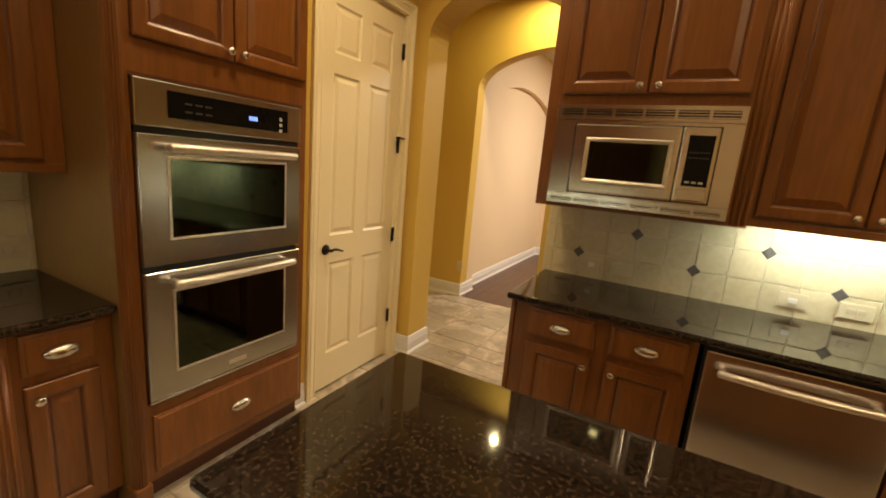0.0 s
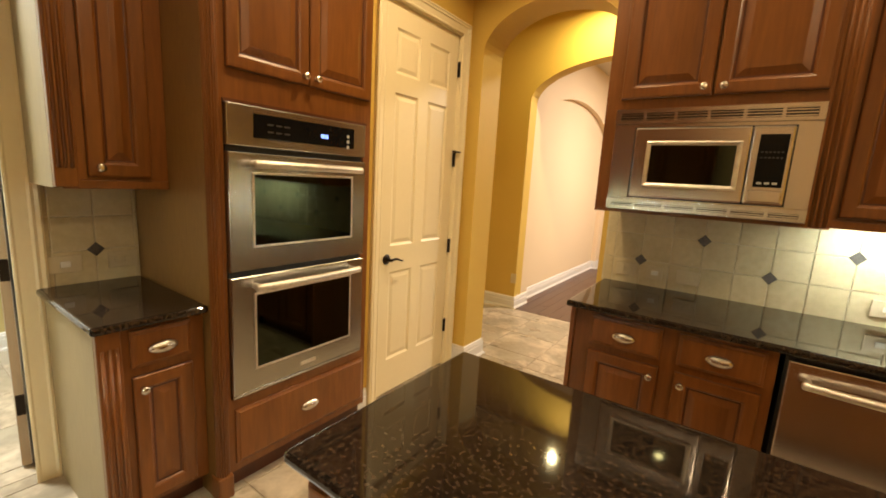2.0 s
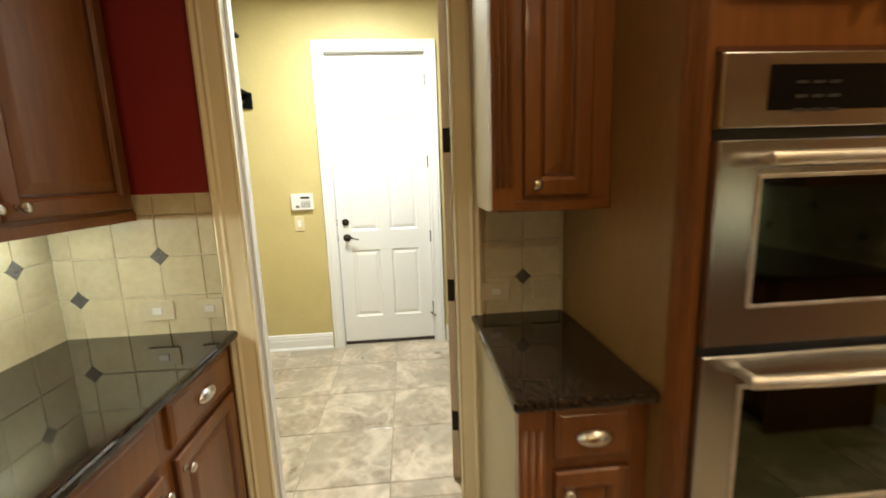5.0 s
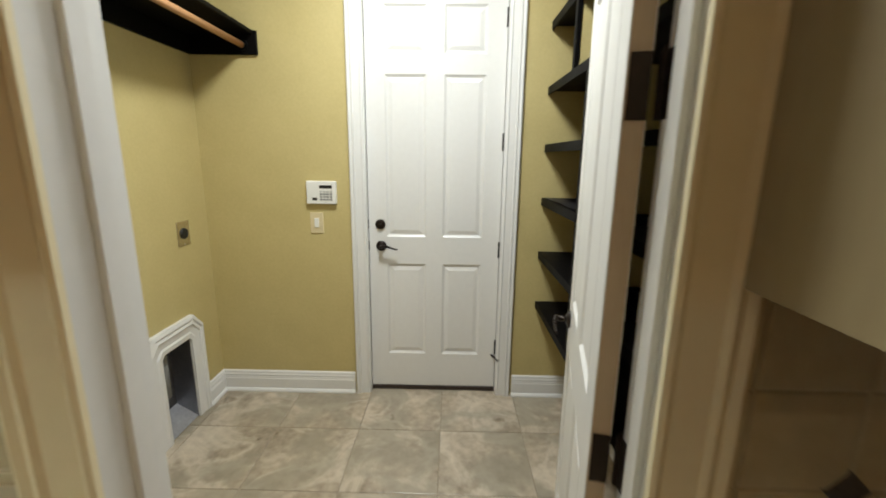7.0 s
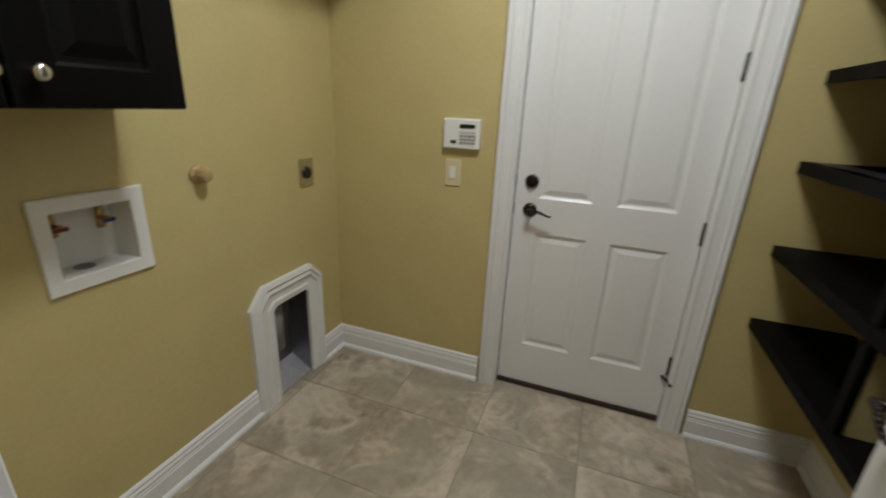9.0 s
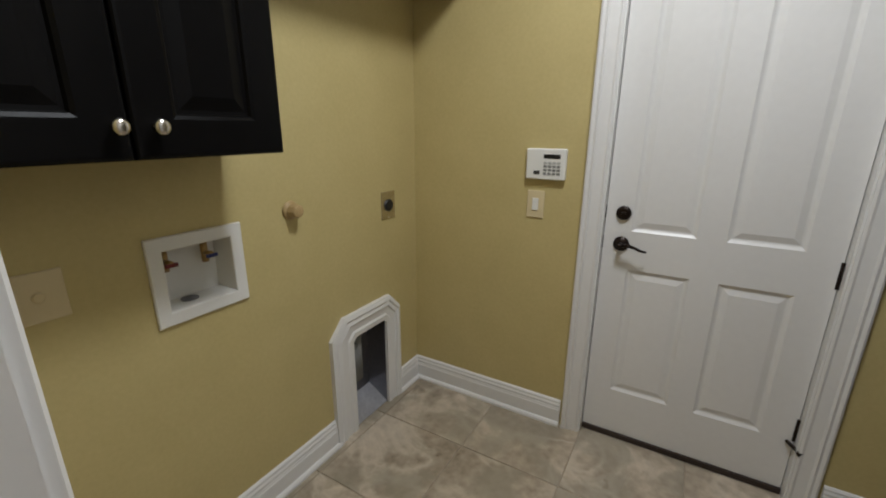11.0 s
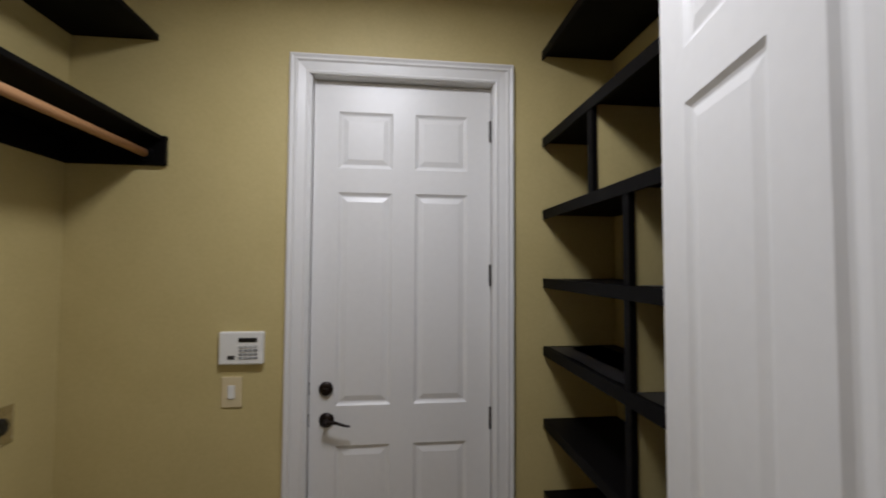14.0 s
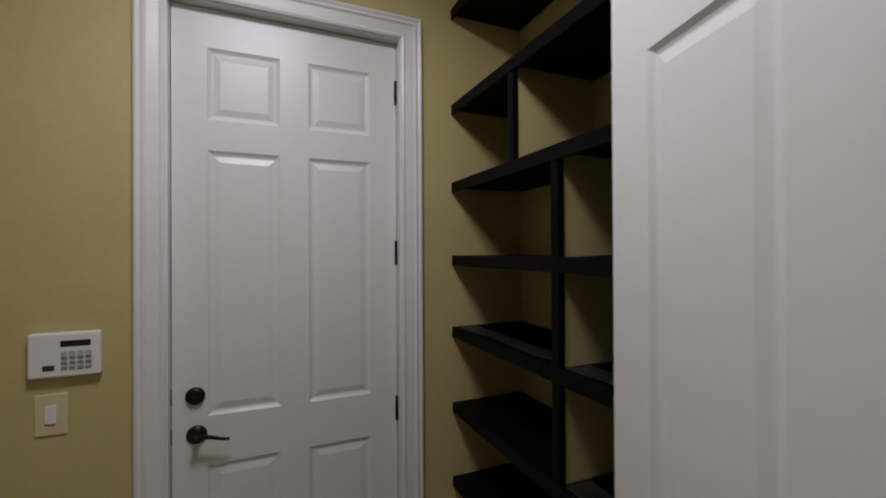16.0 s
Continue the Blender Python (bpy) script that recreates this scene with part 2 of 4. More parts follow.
M = {
    "wood": material("stained_wood", (0.255, 0.092, 0.016), 0.34, 0, (0.095, 0.030, 0.006), 2.2, 1.0, 16, 0.05, (4, 4, 0.45), coat=0.14, vary=0.10),
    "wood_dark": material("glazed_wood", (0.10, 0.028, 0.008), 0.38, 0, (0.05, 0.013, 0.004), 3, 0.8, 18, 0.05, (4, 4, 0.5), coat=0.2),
    "olive": material("cabinet_side_panel", (0.25, 0.135, 0.036), 0.45, 0, (0.18, 0.09, 0.022), 2, 0.7, 22, 0.04, (3, 3, 0.6), coat=0.1),
    "cream_panel": material("cream_end_panel", (0.37, 0.30, 0.17), 0.5, 0, (0.31, 0.245, 0.135), 2, 0.6, 22, 0.04, (3, 3, 0.6)),
    "granite": granite_material(),
    "steel": steel_material("brushed_steel", (0.50, 0.505, 0.51), 0.25),
    "steel_soft": steel_material("satin_steel", (0.72, 0.69, 0.68), 0.20),
    "handle": material("handle_metal", (0.84, 0.79, 0.71), 0.40, 1.0, scale=9, grain=60, bump=0.02),
    "nickel": material("brushed_nickel", (0.74, 0.69, 0.62), 0.24, 1.0, scale=30, grain=90, bump=0.02),
    "bronze": material("oil_rubbed_bronze", (0.022, 0.014, 0.010), 0.36, 0.6, scale=30, grain=120, bump=0.03),
    "glass": material("black_oven_glass", (0.060, 0.072, 0.052), 0.05, 1.0, (0.054, 0.065, 0.047), scale=3, grain=30, bump=0.0, rough_vary=0.02),
    "pad": material("black_key_panel", (0.006, 0.006, 0.006), 0.22, scale=9, grain=60, bump=0.0, spec=0.15),
    "black": material("black_trim", (0.008, 0.008, 0.008), 0.4, scale=9, grain=60, bump=0.03),
    "display": material("display_glow", (0.02, 0.03, 0.10), 0.2, emit=(0.25, 0.38, 1.0), power=2.2),
    "mark": material("panel_print", (0.55, 0.55, 0.52), 0.5, scale=20, grain=80),
    "key_grey": material("grey_keys", (0.26, 0.26, 0.25), 0.5, scale=20, grain=80),
    "mark_dim": material("dim_panel_print", (0.035, 0.035, 0.035), 0.4, scale=20, grain=80),
    "cream": material("cream_paint", (0.86, 0.77, 0.52), 0.34, 0, (0.82, 0.72, 0.48), 1.5, 0.8, 35, 0.04),
    "white": material("white_paint", (0.76, 0.75, 0.73), 0.36, 0, (0.71, 0.70, 0.68), 1.5, 0.8, 35, 0.04),
    "yellow": material("yellow_wall_paint", (0.68, 0.47, 0.10), 0.62, 0, (0.63, 0.43, 0.085), 1.2, 0.8, 90, 0.12),
    "pink": material("peach_wall_paint", (0.80, 0.655, 0.45), 0.62, 0, (0.76, 0.61, 0.42), 1.2, 0.8, 90, 0.12),
    "tan": material("khaki_wall_paint", (0.56, 0.464, 0.207), 0.58, 0, (0.468, 0.383, 0.160), 5.0, 0.9, 70, 0.14),
    "red": material("red_wall_paint", (0.26, 0.012, 0.010), 0.6, 0, (0.22, 0.010, 0.009), 1.2, 0.8, 90, 0.12),
    "ceiling": material("ceiling_paint", (0.74, 0.68, 0.56), 0.8, 0, (0.70, 0.64, 0.52), 2, 0.8, 120, 0.2),
    "grout": material("grout", (0.68, 0.63, 0.47), 0.85, 0, (0.51, 0.46, 0.32), 20, 0.6, 120, 0.2),
    "floor_grout": material("floor_grout", (0.38, 0.32, 0.24), 0.85, 0, (0.31, 0.26, 0.19), 20, 0.6, 120, 0.2),
    "tile": tile_material("tumbled_stone_tile", (0.62, 0.545, 0.355), (0.49, 0.42, 0.255), (0.60, 0.54, 0.38), 5, 0.34, 0.07),
    "accent": material("slate_accent", (0.14, 0.13, 0.12), 0.3, 0, (0.06, 0.055, 0.055), 60, 0.8, 180, 0.3, vary=0.2),
    "floor_tile": tile_material("stone_floor_tile", (0.55, 0.465, 0.355), (0.215, 0.172, 0.120), (0.69, 0.61, 0.49), 3.4, 0.30, 0.08, (0.290, 0.258, 0.192)),
    "plank": material("dark_floor_plank", (0.085, 0.032, 0.018), 0.32, 0, (0.045, 0.016, 0.010), 2.5, 0.8, 14, 0.05, (8, 0.6, 4), coat=0.2),
    "espresso": material("black_brown_paint", (0.0042, 0.0038, 0.0038), 0.34, 0, (0.003, 0.0028, 0.0028), 3, 0.8, 24, 0.05, (3, 3, 0.6), spec=0.08),
    "espresso_rough": material("black_shelf_paint", (0.0035, 0.0031, 0.0030), 0.52, 0, (0.0035, 0.003, 0.003), 5, 0.8, 40, 0.12, spec=0.06),
    # Bare edge wood with the kitchen's warm light mixed into its beige.
    "warm_lit_edge": material("warm_lit_bare_edge", (0.52, 0.40, 0.27), 0.6, 0, (0.45, 0.34, 0.22), 3, 0.8, 40, 0.05, (3, 3, 0.5)),
    "dowel": material("pine_dowel", (0.46, 0.25, 0.11), 0.45, 0, (0.36, 0.18, 0.075), 4, 0.8, 30, 0.06, (0.5, 5, 5)),
    "plastic": material("white_plastic", (0.78, 0.77, 0.73), 0.34, 0, (0.75, 0.74, 0.70), 6, 0.8, 80, 0.02),
    "almond": material("almond_plastic", (0.66, 0.56, 0.34), 0.36, 0, (0.63, 0.53, 0.32), 6, 0.8, 80, 0.02),
    "cork": material("tan_pipe_cap", (0.46, 0.33, 0.15), 0.45, 0, (0.36, 0.25, 0.11), 20, 0.8, 80, 0.05),
    "ivory": material("stone_look_plate", (0.60, 0.53, 0.37), 0.38, 0, (0.55, 0.48, 0.33), 8, 0.8, 80, 0.03),
    "galvanised": material("galvanised_metal", (0.30, 0.30, 0.32), 0.42, 1.0, (0.22, 0.22, 0.24), 18, 0.8, 60, 0.05),
    "bright_pan": material("bright_metal_pan", (0.78, 0.78, 0.82), 0.45, 0.4, (0.58, 0.58, 0.62), 12, 0.6, 60, 0.03),
    "brass": material("brass", (0.45, 0.30, 0.12), 0.34, 1.0, scale=20, grain=60, bump=0.03),
    "valve_red": material("red_valve", (0.16, 0.012, 0.012), 0.4, scale=20),
    "valve_blue": material("blue_valve", (0.015, 0.025, 0.15), 0.4, scale=20),
    "tube": material("under_cabinet_tube", (0.9, 0.95, 0.8), 0.5, emit=PALE, power=100),
    "tube_dim": material("far_under_cabinet_tube", (0.9, 0.95, 0.8), 0.5, emit=PALE, power=62),
    "bulb": material("can_bulb", (0.9, 0.8, 0.6), 0.5, emit=WARM, power=30),
    "dome": material("lit_frosted_glass", (0.9, 0.9, 0.85), 0.5, emit=NEUTRAL, power=14),
    "caulk": material("dark_sweep", (0.035, 0.022, 0.016), 0.6, scale=20, grain=80),
}


# ---- mesh helpers ----
def box(bm, x0, x1, y0, y1, z0, z1, bevel=0.0):
    ret = bmesh.ops.create_cube(bm, size=1.0, matrix=Matrix.Translation(((x0 + x1) / 2, (y0 + y1) / 2, (z0 + z1) / 2)) @ Matrix.Diagonal((x1 - x0, y1 - y0, z1 - z0, 1)))
    if bevel:
        edges = list({e for v in ret["verts"] for e in v.link_edges})
        bmesh.ops.bevel(bm, geom=edges, offset=bevel, segments=2, affect="EDGES", profile=0.5)
    return bm


def solid(x0, x1, y0, y1, z0, z1, bevel=0.0):
    return box(bmesh.new(), x0, x1, y0, y1, z0, z1, bevel)


def rod(bm, a, b, r, r2=None, seg=16):
    a, b = Vector(a), Vector(b)
    d = b - a
    m = Matrix.Translation((a + b) / 2) @ d.to_track_quat("Z", "Y").to_matrix().to_4x4()
    bmesh.ops.create_cone(bm, cap_ends=True, segments=seg, radius1=r, radius2=r if r2 is None else r2, depth=d.length, matrix=m)
    return bm


def lathe(profile, seg=20, axis="y"):
    """Turns (radius, distance) pairs about an axis that points out of the front (-y) or up (z)."""
    bm = bmesh.new()
    rings = []
    for r, h in profile:
        ring = []
        for i in range(seg):
            a = math.tau * i / seg
            p = (r * math.cos(a), -h, r * math.sin(a)) if axis == "y" else (r * math.cos(a), r * math.sin(a), h)
            ring.append(bm.verts.new(p))
        rings.append(ring)
    for a, b in zip(rings, rings[1:]):
        for i in range(seg):
            bm.faces.new((a[i], a[(i + 1) % seg], b[(i + 1) % seg], b[i]))
    bm.faces.new(rings[0][::-1])
    bm.faces.new(rings[-1])
    bmesh.ops.recalc_face_normals(bm, faces=bm.faces)
    return bm


def rings_on(bm, x0, x1, z0, z1, rings, y=0.0, sign=1.0):
    """A rectangle stepped inwards: rings of (inset, depth), the last one closed. Depth goes to +y when sign is 1."""
    loops = []
    for inset, depth in rings:
        yy = y + sign * depth
        loops.append([bm.verts.new(p) for p in ((x0 + inset, yy, z0 + inset), (x1 - inset, yy, z0 + inset), (x1 - inset, yy, z1 - inset), (x0 + inset, yy, z1 - inset))])
    for a, b in zip(loops, loops[1:]):
        for i in range(4):
            bm.faces.new((a[i], a[(i + 1) % 4], b[(i + 1) % 4], b[i]))
    bm.faces.new(loops[-1])
    return bm


def raised_door(x0, x1, z0, z1, y=0.0, thick=0.02, rail=0.058, glaze=True):
    """A cabinet door with a routed edge and a raised middle panel, dark glaze in its grooves; its front is at y."""
    bm = bmesh.new()
    rings_on(bm, x0, x1, z0, z1, [(0, thick), (0, 0.006), (0.004, 0.001), (0.010, 0.0), (rail - 0.012, 0.0), (rail - 0.004, 0.004), (rail, 0.011), (rail + 0.008, 0.012), (rail + 0.034, 0.004), (rail + 0.038, 0.003)], y)
    bm.faces.ensure_lookup_table()
    for i in (*range(4), *range(24, 28)) if glaze else ():
        bm.faces[i].material_index = 1
    bmesh.ops.recalc_face_normals(bm, faces=bm.faces)
    return bm


def slab_front(x0, x1, z0, z1, y=0.0, thick=0.02):
    """A drawer front with a moulded edge."""
    bm = bmesh.new()
    rings_on(bm, x0, x1, z0, z1, [(0, thick), (0, 0.009), (0.005, 0.006), (0.010, 0.005), (0.016, 0.0), (0.020, 0.0)], y)
    bmesh.ops.recalc_face_normals(bm, faces=bm.faces)
    return bm


def panel_leaf(w, h, thick, cells):
    """A door leaf from x=0..w, y=0..thick, with raised panels (x0, x1, z0, z1) on both faces."""
    bm = bmesh.new()
    xs = sorted({0.0, w, *[c[0] for c in cells], *[c[1] for c in cells]})
    zs = sorted({0.0, h, *[c[2] for c in cells], *[c[3] for c in cells]})
    steps = [(0, 0), (0.010, 0.007), (0.016, 0.009), (0.020, 0.009), (0.042, 0.003), (0.045, 0.003)]
    for y, sign in ((0.0, 1.0), (thick, -1.0)):
        for a, b in zip(xs, xs[1:]):
            for c, d in zip(zs, zs[1:]):
                mx, mz = (a + b) / 2, (c + d) / 2
                if not any(p[0] < mx < p[1] and p[2] < mz < p[3] for p in cells):
                    bm.faces.new([bm.verts.new(p) for p in ((a, y, c), (b, y, c), (b, y, d), (a, y, d))])
        for p in cells:
            rings_on(bm, *p, steps, y, sign)
    for a, b in (((0, 0), (w, 0)), ((w, 0), (w, h)), ((w, h), (0, h)), ((0, h), (0, 0))):
        bm.faces.new([bm.verts.new(p) for p in ((a[0], 0, a[1]), (b[0], 0, b[1]), (b[0], thick, b[1]), (a[0], thick, a[1]))])
    bmesh.ops.remove_doubles(bm, verts=bm.verts, dist=0.0004)
    bmesh.ops.recalc_face_normals(bm, faces=bm.faces)
    return bm


def moved(bm, m):
    bmesh.ops.transform(bm, matrix=m, verts=bm.verts)
    return bm


def mesh_of(name, bm, mat, smooth=False):
    me = bpy.data.meshes.new(name)
    if smooth:
        for f in bm.faces:
            f.smooth = True
    glazed = any(f.material_index for f in bm.faces)
    bm.to_mesh(me)
    bm.free()
    me.materials.append(mat)
    if glazed:
        me.materials.append(M["wood_dark"])
    return me


def part(name, bm, mat, parent, label="", smooth=False):
    ob = new(name, mesh_of(name, bm, M[mat], smooth))
    ob.parent = parent
    return tagged(ob, label) if label else ob


def thing(name, m, label, category, group="", kind=""):
    ob = new(name)
    ob.matrix_basis = m
    ob.empty_display_size = 0.1
    return tagged(ob, label, category, group, kind)


def single(name, bm, mat, label, category, group="", kind="", smooth=False):
    return tagged(new(name, mesh_of(name, bm, M[mat], smooth)), label, category, group, kind)


def structure(name, bm, mat, label, category):
    return single(name, bm, mat, label, category, "", "structure")


FACE_EAST, FACE_SOUTH, FACE_NORTH, FACE_WEST = 90, 0, 180, -90   # the way a front looks

# ---- the large structure ----
def boxes(*rows):
    bm = bmesh.new()
    for r in rows:
        box(bm, *r)
    return bm


def arch_curve(x0, x1, spring, top, steps=24):
    cx, a, b = (x0 + x1) / 2, (x1 - x0) / 2, top - spring
    return [(cx - a * math.cos(math.pi * i / steps), spring + b * math.sin(math.pi * i / steps)) for i in range(steps + 1)]


def arch_head(bm, x0, x1, spring, top, ceil, y0, y1):
    """The masonry over an arched opening, up to the ceiling."""
    pts = arch_curve(x0, x1, spring, top)
    for (xa, za), (xb, zb) in zip(pts, pts[1:]):
        for quad in (((xa, y0, za), (xb, y0, zb), (xb, y0, ceil), (xa, y0, ceil)), ((xb, y1, zb), (xa, y1, za), (xa, y1, ceil), (xb, y1, ceil)),
                     ((xa, y1, za), (xb, y1, zb), (xb, y0, zb), (xa, y0, za))):
            bm.faces.new([bm.verts.new(p) for p in quad])
    bmesh.ops.remove_doubles(bm, verts=bm.verts, dist=0.0004)
    bmesh.ops.recalc_face_normals(bm, faces=bm.faces)
    return bm


C = CEIL
floor = structure("floor", solid(-4.35, 3.7, -1.45, 9.7, -0.12, -0.004), "floor_grout", "grey-brown grout bed under the floor tiles", "floor")
structure("ceiling_laundry", solid(-4.062, -2.26, -1.174, 1.17, LAUNDRY_CEIL, LAUNDRY_CEIL + 0.06), "ceiling", "pale flat laundry ceiling", "ceiling")
structure("ceiling", solid(-4.35, 3.7, -1.45, 9.7, C, C + 0.1), "ceiling", "pale flat painted ceiling", "ceiling")
# kitchen to laundry wall: a red kitchen face and a khaki laundry face
wall_west = structure("wall_west", solid(-2.185, -2.11, -0.93, -0.2623, 0, C), "red", "dark red painted kitchen wall beside the doorway", "wall")
wall_west_end = structure("wall_west_end", boxes((-2.185, -2.11, 0.6383, 1.95, 0, C), (-2.185, -2.11, -0.2623, 0.6383, 2.481, C)), "red", "dark red painted kitchen wall over the doorway", "wall")
structure("wall_laundry_east", boxes((-2.26, -2.187, -1.17, -0.2623, 0, C), (-2.26, -2.187, 0.6383, 1.17, 0, C), (-2.26, -2.187, -0.2623, 0.6383, 2.481, C)), "tan", "khaki painted laundry wall with a doorway", "wall")
structure("wall_laundry_west", boxes((-4.20, -4.062, -1.30, -0.224, 0, C), (-4.20, -4.062, 0.611, 1.30, 0, C), (-4.20, -4.062, -0.224, 0.611, 2.482, C)), "tan", "khaki painted laundry wall around the white door", "wall")
structure("wall_laundry_south", boxes((-4.062, -3.765, -1.30, -1.174, 0, C), (-3.765, -3.525, -1.30, -1.174, 0.49, C), (-3.525, -2.995, -1.30, -1.174, 0, C),
                                      (-2.995, -2.771, -1.30, -1.174, 0, 0.915), (-2.995, -2.771, -1.30, -1.174, 1.110, C), (-2.771, -2.187, -1.30, -1.174, 0, C)),
          "tan", "khaki painted laundry wall with utility recesses", "wall")
structure("wall_laundry_north", solid(-4.062, -2.187, 1.17, 1.29, 0, C), "tan", "khaki painted wall behind the black shelves", "wall")
structure("wall_outside", solid(-4.35, -4.22, -1.4, 1.4, 0, C), "tan", "plain wall beyond the laundry door", "wall")
# Paint above the tiles is unseen; peach is chosen for what the steel reflects.
wall_south = structure("wall_south", solid(-2.11, 3.6, -1.05, -0.93, 0, C), "pink", "kitchen wall above the counter, peach assumed for reflections in the steel", "wall")
# East wall is unseen too, its yellow picked for the oven steel's reflections.
structure("wall_east", solid(3.6, 3.7, -1.05, 9.7, 0, C), "yellow", "unseen plain yellow wall closing the east side", "wall")
structure("wall_pantry", boxes((-1.60, -1.46, 1.90, 2.06, 0, C), (-1.60, -1.46, 2.845, 2.955, 0, C), (-1.60, -1.46, 2.06, 2.845, 2.47, C), (-2.11, -1.60, 1.95, 2.05, 0, C)), "yellow", "yellow painted wall around the pantry door", "wall")
wall_north = structure("wall_north", arch_head(boxes((-1.62, -1.35, 2.955, 3.23, 0, C), (-0.39, 3.6, 2.955, 3.23, 0, C)), -1.35, -0.39, 2.353, 2.650, C, 2.955, 3.23), "yellow", "yellow painted kitchen wall with an arched opening", "wall")
structure("wall_hall_north", arch_head(boxes((-3.3, -1.72, 4.61, 4.78, 0, C), (0.25, 3.6, 4.61, 4.78, 0, C)), -1.72, 0.25, 2.34, 2.72, C, 4.61, 4.78), "yellow", "yellow painted hall wall with a wide arch", "wall")
structure("wall_hall_west", solid(-3.4, -3.3, 3.0, 4.8, 0, C), "yellow", "plain yellow hall end wall", "wall")
structure("wall_hall_south", solid(-3.3, -1.62, 3.11, 3.23, 0, C), "yellow", "plain yellow hall wall", "wall")
# the room beyond the hall: an arched recess in its left wall
bm = bmesh.new()
pts = arch_curve(4.95, 7.9, 2.05, 2.62)
box(bm, -1.80, -1.72, 4.78, 4.95, 0, C)
box(bm, -1.80, -1.72, 7.9, 9.4, 0, C)
for (ya, za), (yb, zb) in zip(pts, pts[1:]):
    for quad in (((-1.72, ya, za), (-1.72, yb, zb), (-1.72, yb, C), (-1.72, ya, C)), ((-1.80, ya, za), (-1.80, yb, zb), (-1.72, yb, zb), (-1.72, ya, za))):
        bm.faces.new([bm.verts.new(p) for p in quad])
bmesh.ops.recalc_face_normals(bm, faces=bm.faces)
structure("wall_room_arcade", bm, "pink", "peach painted wall with an arched recess", "wall")
structure("wall_room_west", solid(-1.92, -1.80, 4.78, 9.4, 0, C), "pink", "peach painted room wall", "wall")
structure("wall_room_north", solid(-1.92, 3.6, 9.4, 9.5, 0, C), "pink", "plain peach room wall", "wall")


def swept(profile, path, closed=False):
    """A moulding: (out, up) profile along floor points; out is to the right of the way walked."""
    bm = bmesh.new()
    loops = []
    n = len(path)
    for i, p in enumerate(path):
        a = Vector(path[i]) - Vector(path[i - 1]) if i else None
        b = Vector(path[i + 1]) - Vector(path[i]) if i < n - 1 else None
        dirs = [d.normalized() for d in (a, b) if d is not None]
        norms = [Vector((d.y, -d.x)) for d in dirs]
        m = norms[0] if len(norms) == 1 else (norms[0] + norms[1]) / (1 + norms[0].dot(norms[1]))
        loops.append([bm.verts.new((p[0] + m.x * o, p[1] + m.y * o, u)) for o, u in profile])
    for a, b in zip(loops, loops[1:]):
        for i in range(len(profile)):
            j = (i + 1) % len(profile)
            bm.faces.new((a[i], a[j], b[j], b[i]))
    bm.faces.new(loops[0])
    bm.faces.new(loops[-1][::-1])
    bmesh.ops.recalc_face_normals(bm, faces=bm.faces)
    return bm


BASE = [(0, 0), (0.030, 0), (0.029, 0.010), (0.022, 0.019), (0.016, 0.021), (0.016, 0.085), (0.012, 0.090), (0.015, 0.096), (0.012, 0.102), (0.014, 0.112), (0.009, 0.122), (0.010, 0.130), (0.004, 0.138), (0, 0.140)]
for path in ([(-2.26, -1.174), (-3.39, -1.174)], [(-3.862, -1.174), (-4.062, -1.174), (-4.062, -0.31)], [(-4.062, 0.70), (-4.062, 1.17), (-2.26, 1.17), (-2.26, 0.705)],
             [(-2.26, -0.332), (-2.26, -1.174)]):
    structure("baseboard", swept(BASE, path), "white", "white beaded baseboard along the laundry wall", "baseboard")
for path in ([(-1.46, 2.92), (-1.46, 2.955), (-1.35, 2.955), (-1.35, 3.23), (-3.3, 3.23), (-3.3, 4.61), (-1.72, 4.61), (-1.72, 4.95)],
             [(-1.80, 4.95), (-1.80, 7.9), (-1.72, 7.9), (-1.72, 9.4)], [(-1.46, 1.905), (-1.46, 1.98)], [(0.25, 4.78), (0.25, 4.61), (3.6, 4.61), (3.6, 3.23), (-0.39, 3.23), (-0.39, 2.955), (-0.345, 2.955)]):
    structure("baseboard", swept(BASE, path), "white", "white moulded baseboard along the yellow walls", "baseboard")


def casing(m, w, h, mat, label, wide=0.09):
    """Moulded casing round an opening x 0..w, z 0..h, its front towards -y."""
    prof = [(0.006, 0), (0.006, 0.011), (0.014, 0.015), (0.022, 0.012), (wide * 0.62, 0.017), (wide * 0.70, 0.024), (wide * 0.80, 0.020), (wide * 0.92, 0.026), (wide, 0.022), (wide, 0)]
    bm = bmesh.new()
    loops = []
    for k in range(4):
        loop = []
        for o, d in prof:
            x = -o if k < 2 else w + o
            z = 0 if k in (0, 3) else h + o
            loop.append(bm.verts.new((x, -d, z)))
        loops.append(loop)
    for a, b in zip(loops, loops[1:]):
        for i in range(len(prof) - 1):
            bm.faces.new((a[i], a[i + 1], b[i + 1], b[i]))
    bmesh.ops.recalc_face_normals(bm, faces=bm.faces)
    ob = structure("trim", moved(bm, m), mat, label, "door casing")
    return ob


def jamb(m, w, h, depth, mat, label, stop=None):
    """The lining of an opening x 0..w, z 0..h; depth goes to +y."""
    bm = boxes((-0.010, 0.016, 0, depth, 0, h), (w - 0.016, w + 0.010, 0, depth, 0, h), (0.016, w - 0.016, 0, depth, h - 0.016, h + 0.010))
    if stop is not None:
        box(bm, 0.016, 0.028, stop, stop + 0.035, 0, h - 0.016)
        box(bm, w - 0.028, w - 0.016, stop, stop + 0.035, 0, h - 0.016)
        box(bm, 0.028, w - 0.028, stop, stop + 0.035, h - 0.028, h - 0.016)
    return structure("trim", moved(bm, m), mat, label, "door jamb")


